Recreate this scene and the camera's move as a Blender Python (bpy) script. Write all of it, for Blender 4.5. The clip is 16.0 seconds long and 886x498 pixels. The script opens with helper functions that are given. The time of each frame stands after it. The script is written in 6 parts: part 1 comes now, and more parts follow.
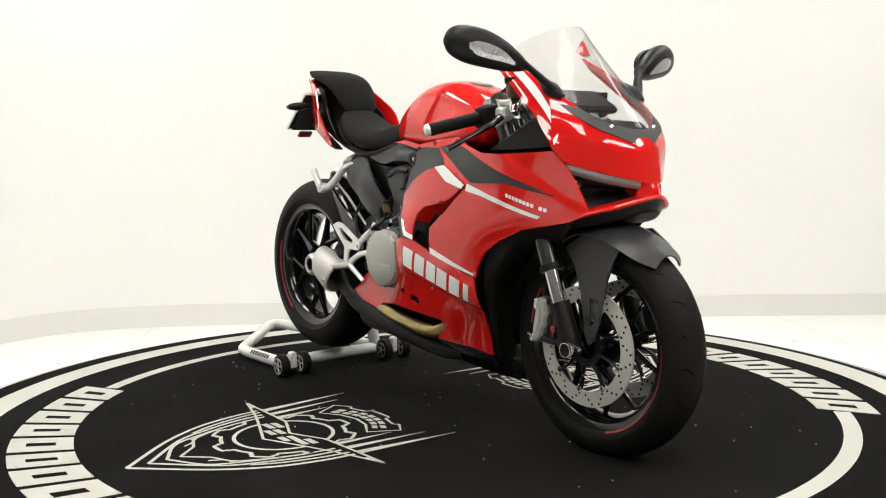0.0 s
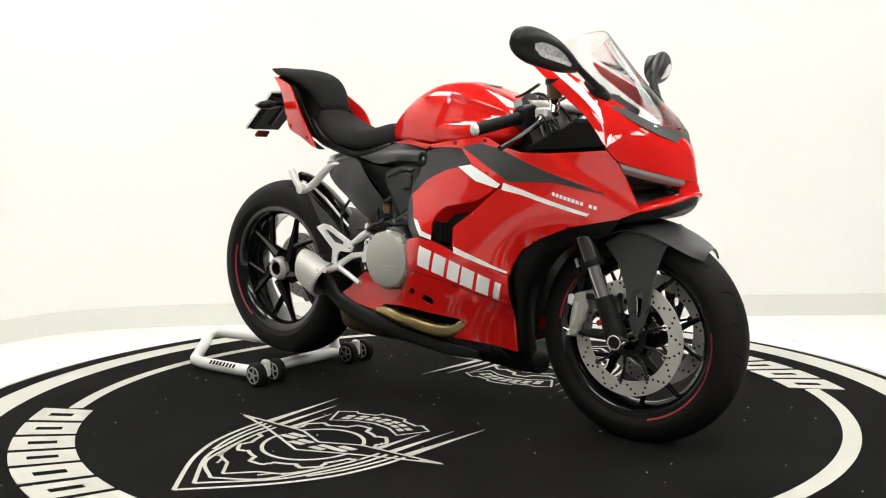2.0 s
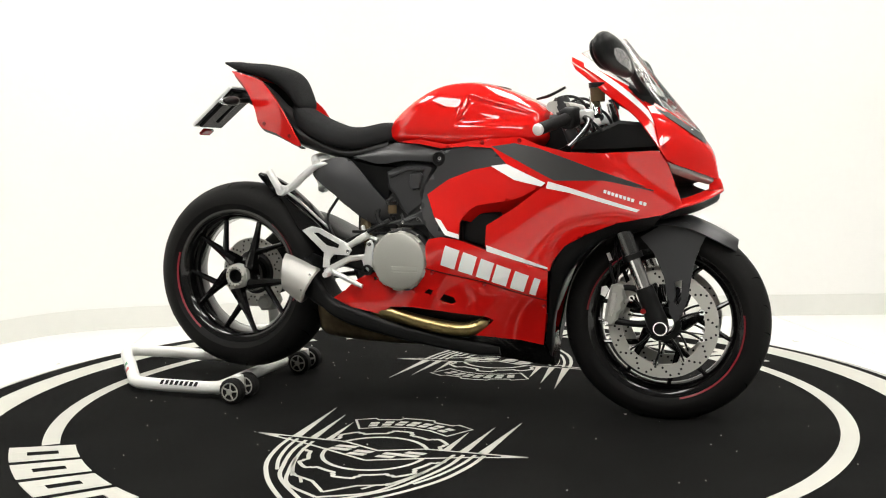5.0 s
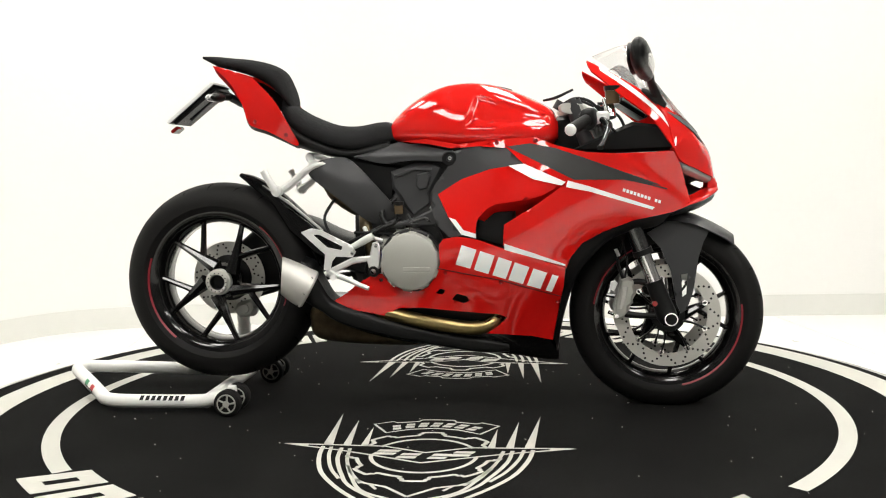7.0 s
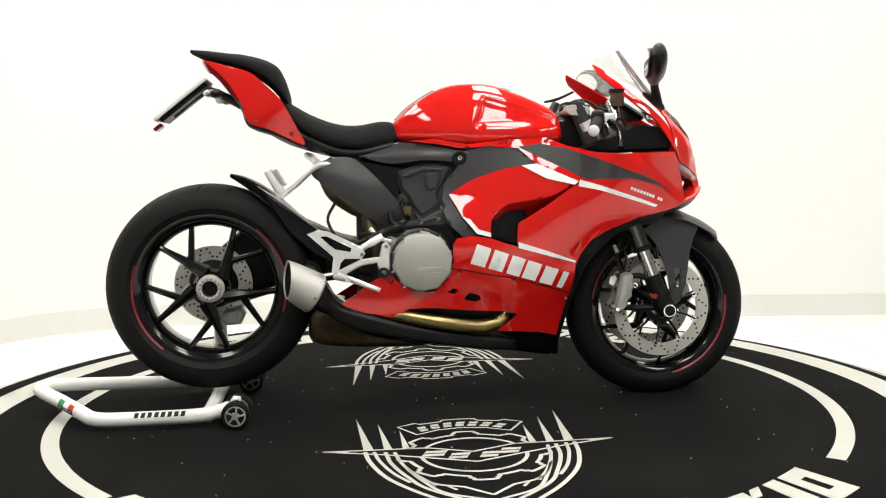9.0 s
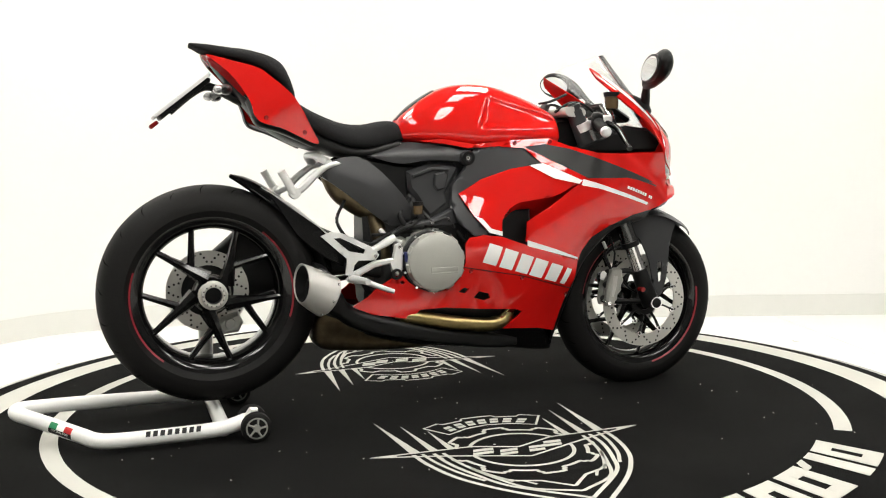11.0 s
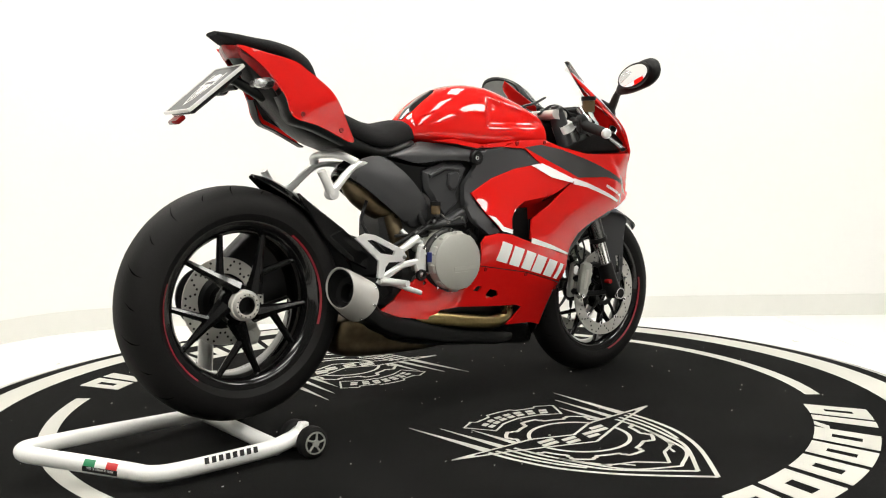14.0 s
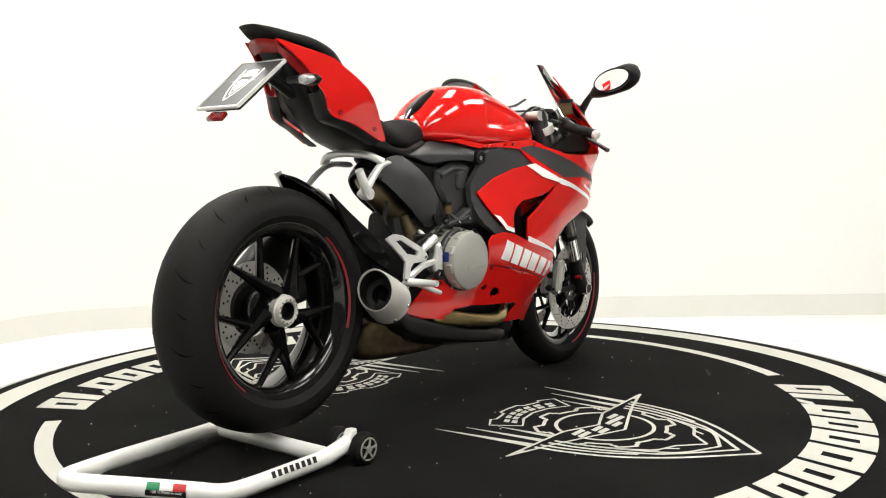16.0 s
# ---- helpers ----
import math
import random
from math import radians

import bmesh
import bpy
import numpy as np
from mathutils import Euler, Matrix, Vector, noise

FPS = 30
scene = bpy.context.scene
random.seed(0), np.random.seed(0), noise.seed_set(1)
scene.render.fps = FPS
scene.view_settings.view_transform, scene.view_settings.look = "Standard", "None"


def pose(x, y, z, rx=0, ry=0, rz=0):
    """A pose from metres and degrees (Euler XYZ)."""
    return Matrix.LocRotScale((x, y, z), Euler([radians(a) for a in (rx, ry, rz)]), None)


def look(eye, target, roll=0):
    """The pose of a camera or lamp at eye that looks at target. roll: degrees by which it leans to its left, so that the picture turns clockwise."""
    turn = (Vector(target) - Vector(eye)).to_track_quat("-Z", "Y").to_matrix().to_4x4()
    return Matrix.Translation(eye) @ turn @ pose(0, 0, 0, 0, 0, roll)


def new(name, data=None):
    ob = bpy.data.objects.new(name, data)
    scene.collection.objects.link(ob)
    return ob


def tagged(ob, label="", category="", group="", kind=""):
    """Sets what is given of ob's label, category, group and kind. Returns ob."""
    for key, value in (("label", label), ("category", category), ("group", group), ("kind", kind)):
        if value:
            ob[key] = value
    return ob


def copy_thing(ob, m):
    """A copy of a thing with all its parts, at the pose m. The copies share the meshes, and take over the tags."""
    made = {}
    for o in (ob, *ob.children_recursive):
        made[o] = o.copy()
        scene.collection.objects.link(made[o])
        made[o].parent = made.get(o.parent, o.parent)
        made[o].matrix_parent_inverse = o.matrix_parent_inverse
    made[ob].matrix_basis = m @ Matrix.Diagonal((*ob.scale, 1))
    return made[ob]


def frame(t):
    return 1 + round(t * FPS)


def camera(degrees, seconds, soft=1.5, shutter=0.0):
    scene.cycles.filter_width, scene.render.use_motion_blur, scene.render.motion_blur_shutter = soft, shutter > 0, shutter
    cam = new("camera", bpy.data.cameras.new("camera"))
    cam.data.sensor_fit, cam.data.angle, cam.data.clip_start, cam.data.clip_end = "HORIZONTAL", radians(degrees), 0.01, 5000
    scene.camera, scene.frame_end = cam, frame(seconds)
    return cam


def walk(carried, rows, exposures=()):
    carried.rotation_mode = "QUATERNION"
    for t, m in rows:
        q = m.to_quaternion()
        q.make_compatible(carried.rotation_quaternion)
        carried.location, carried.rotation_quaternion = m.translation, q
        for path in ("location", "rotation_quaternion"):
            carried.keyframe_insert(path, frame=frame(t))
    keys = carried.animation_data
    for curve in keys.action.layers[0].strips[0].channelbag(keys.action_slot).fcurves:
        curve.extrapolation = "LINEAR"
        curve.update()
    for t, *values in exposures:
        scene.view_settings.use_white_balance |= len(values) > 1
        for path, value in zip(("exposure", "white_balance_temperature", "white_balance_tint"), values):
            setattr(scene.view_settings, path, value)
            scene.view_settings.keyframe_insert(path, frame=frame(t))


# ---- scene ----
from mathutils.bvhtree import BVHTree
from mathutils.geometry import delaunay_2d_cdt

# ---- camera: it stands still on its tripod in front of the turntable ----
cam = camera(51.275, 16.0, 1.1)
EYE = Vector((0.0, -2.960, 0.7652))
AIM = EYE + Vector((math.sin(0.00528) * math.cos(0.09196), math.cos(0.00528) * math.cos(0.09196), -math.sin(0.09196)))
VIEW = look(EYE, AIM, -0.899)
walk(cam, [(0.0, VIEW), (16.0, VIEW)], [(0.0, -0.20, 6520, 10), (2.0, -0.13, 6520, 10), (4.0, -0.07, 6520, 10), (7.0, -0.05, 6580, 10), (16.0, -0.02, 6580, 10)])

# the table turns evenly: degrees at nine seconds, and degrees a second
TURN = [(t, 12.43 + 6.5276 * (t - 9)) for t in range(0, 17, 2)]
BIKE_AT = pose(-0.7147, 0.0882, 0.0, 0, 0, -5.99)
STAND_AT = pose(-0.7147, 0.0882, 0.0, 0, 0, -5.99)

# ---- light ----
world = bpy.data.worlds.new("studio_world")
world.use_nodes = True
world.node_tree.nodes["Background"].inputs[0].default_value = (1.0, 0.99, 0.96, 1)
world.node_tree.nodes["Background"].inputs[1].default_value = 0.15
scene.world = world


# ---- materials ----
def material(name, color, rough=0.5, metal=0.0, bump=0.0, scale=60.0, vary=0.06, coat=0.0, rvary=0.08, spec=0.5):
    m = bpy.data.materials.new(name)
    m.use_nodes = True
    nt = m.node_tree
    b = nt.nodes["Principled BSDF"]
    b.inputs["Metallic"].default_value = metal
    b.inputs["Coat Weight"].default_value = coat
    b.inputs["Coat Roughness"].default_value = 0.02
    b.inputs["Coat IOR"].default_value = 1.55
    b.inputs["Specular IOR Level"].default_value = spec
    tc = nt.nodes.new("ShaderNodeTexCoord")
    fine, broad = nt.nodes.new("ShaderNodeTexNoise"), nt.nodes.new("ShaderNodeTexNoise")
    fine.inputs["Scale"].default_value, broad.inputs["Scale"].default_value = scale, 3.0
    fine.inputs["Detail"].default_value, broad.inputs["Detail"].default_value = 4.0, 5.0
    for n in (fine, broad):
        nt.links.new(tc.outputs["Object"], n.inputs["Vector"])
    mix = nt.nodes.new("ShaderNodeMath")
    mix.operation = "ADD"
    nt.links.new(fine.outputs["Fac"], mix.inputs[0])
    nt.links.new(broad.outputs["Fac"], mix.inputs[1])
    ramp = nt.nodes.new("ShaderNodeMapRange")
    ramp.inputs["From Min"].default_value, ramp.inputs["From Max"].default_value = 0.6, 1.4
    ramp.inputs["To Min"].default_value, ramp.inputs["To Max"].default_value = 1 - vary, 1 + vary
    nt.links.new(mix.outputs[0], ramp.inputs["Value"])
    tint = nt.nodes.new("ShaderNodeVectorMath")
    tint.operation = "SCALE"
    tint.inputs[0].default_value = color
    nt.links.new(ramp.outputs[0], tint.inputs["Scale"])
    nt.links.new(tint.outputs[0], b.inputs["Base Color"])
    rr = nt.nodes.new("ShaderNodeMapRange")
    rr.inputs["To Min"].default_value, rr.inputs["To Max"].default_value = max(0.01, rough - rvary), min(1, rough + rvary)
    nt.links.new(broad.outputs["Fac"], rr.inputs["Value"])
    nt.links.new(rr.outputs[0], b.inputs["Roughness"])
    if bump:
        bp = nt.nodes.new("ShaderNodeBump")
        bp.inputs["Strength"].default_value, bp.inputs["Distance"].default_value = bump, 0.002
        nt.links.new(fine.outputs["Fac"], bp.inputs["Height"])
        nt.links.new(bp.outputs[0], b.inputs["Normal"])
    return m


def glowing(name, color, strength):
    m = bpy.data.materials.new(name)
    m.use_nodes = True
    b = m.node_tree.nodes["Principled BSDF"]
    b.inputs["Base Color"].default_value = (*color, 1)
    b.inputs["Emission Color"].default_value = (*color, 1)
    b.inputs["Emission Strength"].default_value = strength
    return m


def clear(name, color, rough=0.02, ior=1.45, haze=0.0):
    m = bpy.data.materials.new(name)
    m.use_nodes = True
    nt = m.node_tree
    for n in list(nt.nodes):
        if n.type == "BSDF_PRINCIPLED":
            nt.nodes.remove(n)
    tr, gl, mx, fr = (nt.nodes.new("ShaderNodeBsdf" + "Transparent"), nt.nodes.new("ShaderNodeBsdfGlossy"),
                      nt.nodes.new("ShaderNodeMixShader"), nt.nodes.new("ShaderNodeFresnel"))
    tr.inputs[0].default_value = (*color, 1)
    gl.inputs["Roughness"].default_value = rough
    fr.inputs["IOR"].default_value = ior
    body = tr
    if haze:
        # a milky veil in the shader stands for bright glare on the screen
        body, veil, glare_noise = nt.nodes.new("ShaderNodeMixShader"), nt.nodes.new("ShaderNodeBsdfTranslucent"), nt.nodes.new("ShaderNodeTexNoise")
        veil.inputs[0].default_value = (0.85, 0.85, 0.85, 1)
        glare_noise.inputs["Scale"].default_value = 9.0
        amount = nt.nodes.new("ShaderNodeMapRange")
        amount.inputs["To Min"].default_value, amount.inputs["To Max"].default_value = haze * 0.7, haze * 1.3
        nt.links.new(glare_noise.outputs["Fac"], amount.inputs["Value"])
        nt.links.new(amount.outputs[0], body.inputs[0])
        nt.links.new(tr.outputs[0], body.inputs[1])
        nt.links.new(veil.outputs[0], body.inputs[2])
    nt.links.new(fr.outputs[0], mx.inputs[0])
    nt.links.new(body.outputs[0], mx.inputs[1])
    nt.links.new(gl.outputs[0], mx.inputs[2])
    nt.links.new(mx.outputs[0], nt.nodes["Material Output"].inputs["Surface"])
    return m


RED = material("red_lacquer", (0.60, 0.0085, 0.0065), 0.3, 0.0, 0, 400, 0.03, 1.0, 0.02, 0.0)
WHITE_DECAL = material("white_decal", (0.82, 0.82, 0.80), 0.3, 0, 0, 200, 0.02, 0.4)
GREY_DECAL = material("matt_grey_decal", (0.036, 0.036, 0.036), 0.5, 0, 0.05, 900, 0.08, spec=0.3)
BLACK = material("black_plastic", (0.006, 0.006, 0.006), 0.38, 0, 0.15, 900, 0.15, spec=0.2)
GLOSS = material("black_gloss", (0.004, 0.004, 0.004), 0.14, 0, 0, 300, 0.1, 0.3, spec=0.3)
SATIN = material("dark_grey_plastic", (0.034, 0.0345, 0.036), 0.38, 0, 0.1, 700, 0.1, spec=0.3)
RUBBER = material("tyre_rubber", (0.0076, 0.0072, 0.007), 0.6, 0, 0.3, 250, 0.2, spec=0.14)
SEAT = material("seat_fabric", (0.009, 0.009, 0.0095), 0.8, 0, 0.5, 1400, 0.15, spec=0.15)
ALU = material("cast_aluminium", (0.72, 0.72, 0.705), 0.36, 0.45, 0.1, 500, 0.08)
CHROME = material("polished_steel", (0.72, 0.72, 0.72), 0.12, 1.0, 0, 300, 0.04)
DISC = material("brake_steel", (0.52, 0.51, 0.47), 0.38, 0.35, 0.05, 900, 0.06)
CASE = material("grey_engine_casing", (0.36, 0.36, 0.325), 0.42, 0.3, 0.1, 500, 0.06)
DARKMETAL = material("dark_engine_metal", (0.035, 0.035, 0.035), 0.4, 0.5, 0.2, 200, 0.3, spec=0.4)
SILVER = material("brushed_silencer_steel", (0.50, 0.49, 0.46), 0.5, 0.45, 0.1, 700, 0.05)
GOLD = material("heat_tinted_header", (0.34, 0.26, 0.115), 0.28, 1.0, 0.05, 60, 0.3)
BRONZE = material("heat_browned_steel", (0.15, 0.115, 0.07), 0.42, 1.0, 0.12, 40, 0.4)
FORK = material("dark_fork_tube", (0.11, 0.11, 0.11), 0.2, 0.9, 0, 300, 0.05)
REDSTRIPE = material("red_rim_tape", (0.24, 0.008, 0.018), 0.4)
CARPET = material("black_carpet", (0.0082, 0.0082, 0.0079), 0.95, 0, 0.8, 500, 0.6, spec=0.03)
PRINT = material("white_carpet_print", (0.50, 0.495, 0.45), 0.9, 0, 0.6, 700, 0.07, spec=0.05)
WOOD = material("worn_grey_platform_edge", (0.42, 0.41, 0.38), 0.6, 0, 0.3, 30, 0.4)
WALL = material("white_wall_paint", (0.80, 0.797, 0.772), 0.75, 0, 0.06, 30, 0.012)
DIMWALL = material("dim_reflection_wall", (0.10, 0.099, 0.096), 0.7, 0, 0.05, 30, 0.1)
CEILING = material("grey_ceiling_paint", (0.22, 0.22, 0.215), 0.8, 0, 0.05, 30, 0.05)
SKIRT = material("pale_grey_skirting", (0.70, 0.70, 0.66), 0.4, 0, 0, 20, 0.02)
TILE = material("white_floor_tile", (0.78, 0.775, 0.75), 0.3, 0, 0.02, 15, 0.02)
GROUT = material("pale_grout", (0.60, 0.59, 0.56), 0.8, 0, 0.1, 200, 0.05)
STANDPAINT = material("white_powder_coat", (0.76, 0.76, 0.73), 0.35, 0, 0.05, 300, 0.04, 0.2)
PANEL = glowing("lit_diffuser", (1.0, 0.985, 0.94), 17.5)
GLASS = clear("clear_screen", (0.985, 0.988, 0.988), 0.02, 1.17, 0.10)
LENS = clear("clear_lens", (0.80, 0.80, 0.80), 0.06, 1.6)
SMOKE = clear("grey_lens", (0.42, 0.42, 0.42), 0.08, 1.6)
REDLENS = material("red_lens", (0.22, 0.004, 0.004), 0.2, 0, 0, 100, 0.2, 0.3, spec=0.3)
SIPE = material("deep_tread_cut", (0.002, 0.002, 0.002), 1.0, spec=0.0)
GREYLENS = material("smoked_lens", (0.22, 0.205, 0.20), 0.2, 0.2, 0, 300, 0.25, 0.6)
LENSCELL = material("faceted_clear_lens", (0.55, 0.55, 0.55), 0.15, 0.6, 0.9, 130, 0.5, 0.5)
MIRROR = material("mirror_glass", (0.8, 0.8, 0.8), 0.02, 1.0, 0, 10, 0.0, 0, 0.0)
AMBER = material("amber_reflector", (0.6, 0.33, 0.05), 0.25)
GREEN = material("green_sticker", (0.02, 0.22, 0.09), 0.4)
STICKRED = material("red_sticker", (0.5, 0.02, 0.02), 0.4)
BLUE = material("blue_sticker", (0.01, 0.02, 0.16), 0.4)
FLUID = material("amber_fluid", (0.09, 0.06, 0.03), 0.2)


# ---- shape helpers ----
def part(name, bm, mat, parent=None, label="", smooth=True, kind=""):
    """Links a bmesh as one mesh object under a thing or part."""
    bmesh.ops.recalc_face_normals(bm, faces=bm.faces)
    me = bpy.data.meshes.new(name)
    bm.to_mesh(me)
    bm.free()
    me.materials.append(mat)
    if smooth:
        me.shade_smooth()
        me.set_sharp_from_angle(angle=radians(38))
    ob = new(name, me)
    ob.parent = parent
    return tagged(ob, label, kind=kind)


def thing(name, label, category, group="", kind=""):
    return tagged(new(name), label, category, group, kind)


def curve_points(pts, n, closed=False):
    """Catmull-Rom through pts, n points, even in parameter."""
    p = [Vector(q) for q in pts]
    k = len(p)
    out = []
    for i in range(n):
        u = i * k / n if closed else i * (k - 1) / (n - 1)
        j = min(int(u), k - 1 if closed else k - 2)
        f = u - j
        if closed:
            a, b, c, d = p[j - 1], p[j], p[(j + 1) % k], p[(j + 2) % k]
        else:
            b, c = p[j], p[j + 1]
            a = p[j - 1] if j else b * 2 - c
            d = p[j + 2] if j + 2 < k else c * 2 - b
        out.append(0.5 * (2 * b + (c - a) * f + (2 * a - 5 * b + 4 * c - d) * f * f + (3 * b - a - 3 * c + d) * f ** 3))
    return out


def add_grid(bm, rows, wrap=False):
    vs = [[bm.verts.new(p) for p in r] for r in rows]
    n = len(rows[0])
    for a, b in zip(vs, vs[1:]):
        for i in range(n if wrap else n - 1):
            j = (i + 1) % n
            bm.faces.new((a[i], a[j], b[j], b[i]))
    return vs


def patch(curves, n=24, m=16, thick=0.004, mirror=False, bm=None):
    """A shell through a few curves, each a few points, with thickness inwards."""
    bm = bm or bmesh.new()
    rows = [curve_points(c, n) for c in curves]
    cols = [curve_points([r[i] for r in rows], m) for i in range(n)]
    for sign in ((1, -1) if mirror else (1,)):
        g = [[Vector((p.x, p.y * sign, p.z)) for p in c] for c in cols]
        cen = sum((p for c in g for p in c), Vector()) / (n * m)
        inn = []
        for i in range(n):
            row = []
            for j in range(m):
                du = g[min(i + 1, n - 1)][j] - g[max(i - 1, 0)][j]
                dv = g[i][min(j + 1, m - 1)] - g[i][max(j - 1, 0)]
                nn = du.cross(dv)
                nn = nn.normalized() if nn.length > 1e-12 else Vector((0, sign, 0))
                row.append((g[i][j], nn))
            inn.append(row)
        mid = inn[n // 2][m // 2][1]
        ref = Vector((0.75, 0, 0.5)) - cen
        side = 1 if mid.dot(ref) > 0 else -1
        back = [[p + nn * thick * side for p, nn in row] for row in inn]
        add_grid(bm, g)
        add_grid(bm, back)
        for a, b in ((g[0], back[0]), (g[-1], back[-1]), ([c[0] for c in g], [c[0] for c in back]), ([c[-1] for c in g], [c[-1] for c in back])):
            add_grid(bm, [a, b])
    return bm


def sheet(curves):
    """A function of u along and v across the curves of a patch."""
    rows = [curve_points(c, 41) for c in curves]

    def at(u, v):
        i = max(0, min(39, int(u * 40)))
        f = u * 40 - i
        col = [r[i].lerp(r[i + 1], f) for r in rows]
        pts = curve_points(col, 21)
        j = max(0, min(19, int(v * 20)))
        return pts[j].lerp(pts[j + 1], v * 20 - j)
    return at


def ribbon(at, edges, lift, n=40, m=6):
    """A decal on a sheet: edges are rows of u, v from, v to; lifted off the surface."""
    bm = bmesh.new()
    q = curve_points(edges, n)
    rows = []
    for e in q:
        row = []
        for k in range(m + 1):
            v = min(0.999, max(0.001, e.y + (e.z - e.y) * k / m))
            u = min(0.999, max(0.001, e.x))
            p = at(u, v)
            nn = (at(min(1, u + 0.01), v) - at(max(0, u - 0.01), v)).cross(at(u, min(1, v + 0.02)) - at(u, max(0, v - 0.02)))
            nn = nn.normalized() if nn.length > 1e-12 else Vector()
            ref = p - Vector((1.2, 0, 0.85))
            row.append(p + nn * (lift if nn.dot(ref) > 0 else -lift))
        rows.append(row)
    add_grid(bm, rows)
    return bm


def rings(sections, n=32, along=0, cap=True, bm=None):
    """A closed body through ring sections (each a closed list of points)."""
    bm = bm or bmesh.new()
    rows = [curve_points(s, n, True) for s in sections]
    if along:
        cols = [curve_points([r[i] for r in rows], along) for i in range(n)]
        rows = [[c[k] for c in cols] for k in range(along)]
    vs = add_grid(bm, rows, True)
    if cap:
        bm.faces.new(vs[0][::-1])
        bm.faces.new(vs[-1])
    return bm


def tube(path, radius, seg=16, n=0, bm=None, cap=True, flat=1.0):
    """A round bar along a path; radius may be a list along it."""
    bm = bm or bmesh.new()
    pts = curve_points(path, n) if n else [Vector(p) for p in path]
    rad = radius if isinstance(radius, (list, tuple)) else [radius] * 2
    rows, up = [], Vector((0.02, 0.03, 1))
    for i, p in enumerate(pts):
        d = (pts[min(i + 1, len(pts) - 1)] - pts[max(i - 1, 0)]).normalized()
        a = d.cross(up).normalized() if abs(d.dot(up.normalized())) < 0.98 else d.cross(Vector((1, 0.1, 0))).normalized()
        b = a.cross(d)
        u = i / (len(pts) - 1) * (len(rad) - 1)
        j = min(int(u), len(rad) - 2)
        r = rad[j] + (rad[j + 1] - rad[j]) * (u - j)
        rows.append([p + (a * math.cos(t) + b * math.sin(t) * flat) * r for t in (math.tau * k / seg for k in range(seg))])
    vs = add_grid(bm, rows, True)
    if cap:
        bm.faces.new(vs[0][::-1])
        bm.faces.new(vs[-1])
    return bm


def lathe(profile, m=Matrix(), seg=64, closed=False, bm=None, a0=0.0, a1=math.tau):
    """Turns a profile of (radius, height) round the z axis, then moves it by m."""
    bm = bm or bmesh.new()
    full = abs(a1 - a0 - math.tau) < 1e-6
    prof = list(profile) + ([profile[0]] if closed else [])
    k = seg if full else seg + 1
    rows = [[m @ Vector((r * math.cos(a), r * math.sin(a), h)) for a in (a0 + (a1 - a0) * i / seg for i in range(k))] for r, h in prof]
    add_grid(bm, rows, full)
    if not full:
        for i in (0, -1):
            if closed:
                bm.faces.new([bm.verts.new(r[i]) for r in rows[:-1]])
    bmesh.ops.remove_doubles(bm, verts=bm.verts, dist=1e-6)
    return bm


def slab(outline, y0, y1, bevel=0.003, bm=None, n=0, m=None):
    """A plate cut to an outline in x and z, between y0 and y1, with bevelled edges."""
    bm = bm or bmesh.new()
    o = [Vector((x, 0, z)) for x, z in outline]
    if n:
        o = curve_points(o, n, True)
    k = len(o)
    area = sum(o[i - 1].x * o[i].z - o[i].x * o[i - 1].z for i in range(k))
    s = 1 if area > 0 else -1
    inner = []
    for i in range(k):
        d = (o[(i + 1) % k] - o[i - 1])
        nn = Vector((-d.z, 0, d.x)) * s
        inner.append(o[i] + (nn.normalized() * bevel if nn.length > 1e-9 else Vector()))
    lo, hi = min(y0, y1), max(y0, y1)
    b = min(bevel, (hi - lo) * 0.45)
    rows = [[p + Vector((0, lo, 0)) for p in inner], [p + Vector((0, lo + b, 0)) for p in o],
            [p + Vector((0, hi - b, 0)) for p in o], [p + Vector((0, hi, 0)) for p in inner]]
    if m:
        rows = [[m @ p for p in r] for r in rows]
    vs = add_grid(bm, rows, True)
    bm.faces.new(vs[0][::-1])
    bm.faces.new(vs[-1])
    return bm


def box(size, m=Matrix(), bevel=0.004, bm=None):
    """A box with bevelled edges."""
    x, y, z = (s / 2 for s in size)
    c = min(bevel, x * 0.6, z * 0.6)
    o = [(-x + c, -z), (x - c, -z), (x, -z + c), (x, z - c), (x - c, z), (-x + c, z), (-x, z - c), (-x, -z + c)]
    return slab(o, -y, y, min(bevel, y * 0.5), bm, 0, m)


class Spread:
    """A smooth half-width over the side view, through a few known places (thin plate)."""

    def __init__(self, known):
        self.p = np.array([(x, z) for x, z, w in known])
        k = len(known)
        d = np.linalg.norm(self.p[:, None] - self.p[None], axis=2)
        a = np.zeros((k + 3, k + 3))
        a[:k, :k] = self.kernel(d) + np.eye(k) * 2e-4
        a[:k, k], a[:k, k + 1:] = 1, self.p
        a[k:, :k] = a[:k, k:].T
        self.w = np.linalg.solve(a, np.array([w for x, z, w in known] + [0, 0, 0]))

    @staticmethod
    def kernel(d):
        return d * d * np.log(d + 1e-9)

    def __call__(self, x, z):
        d = np.linalg.norm(self.p - (x, z), axis=1)
        return float(self.kernel(d) @ self.w[:-3] + self.w[-3] + self.w[-2] * x + self.w[-1] * z)


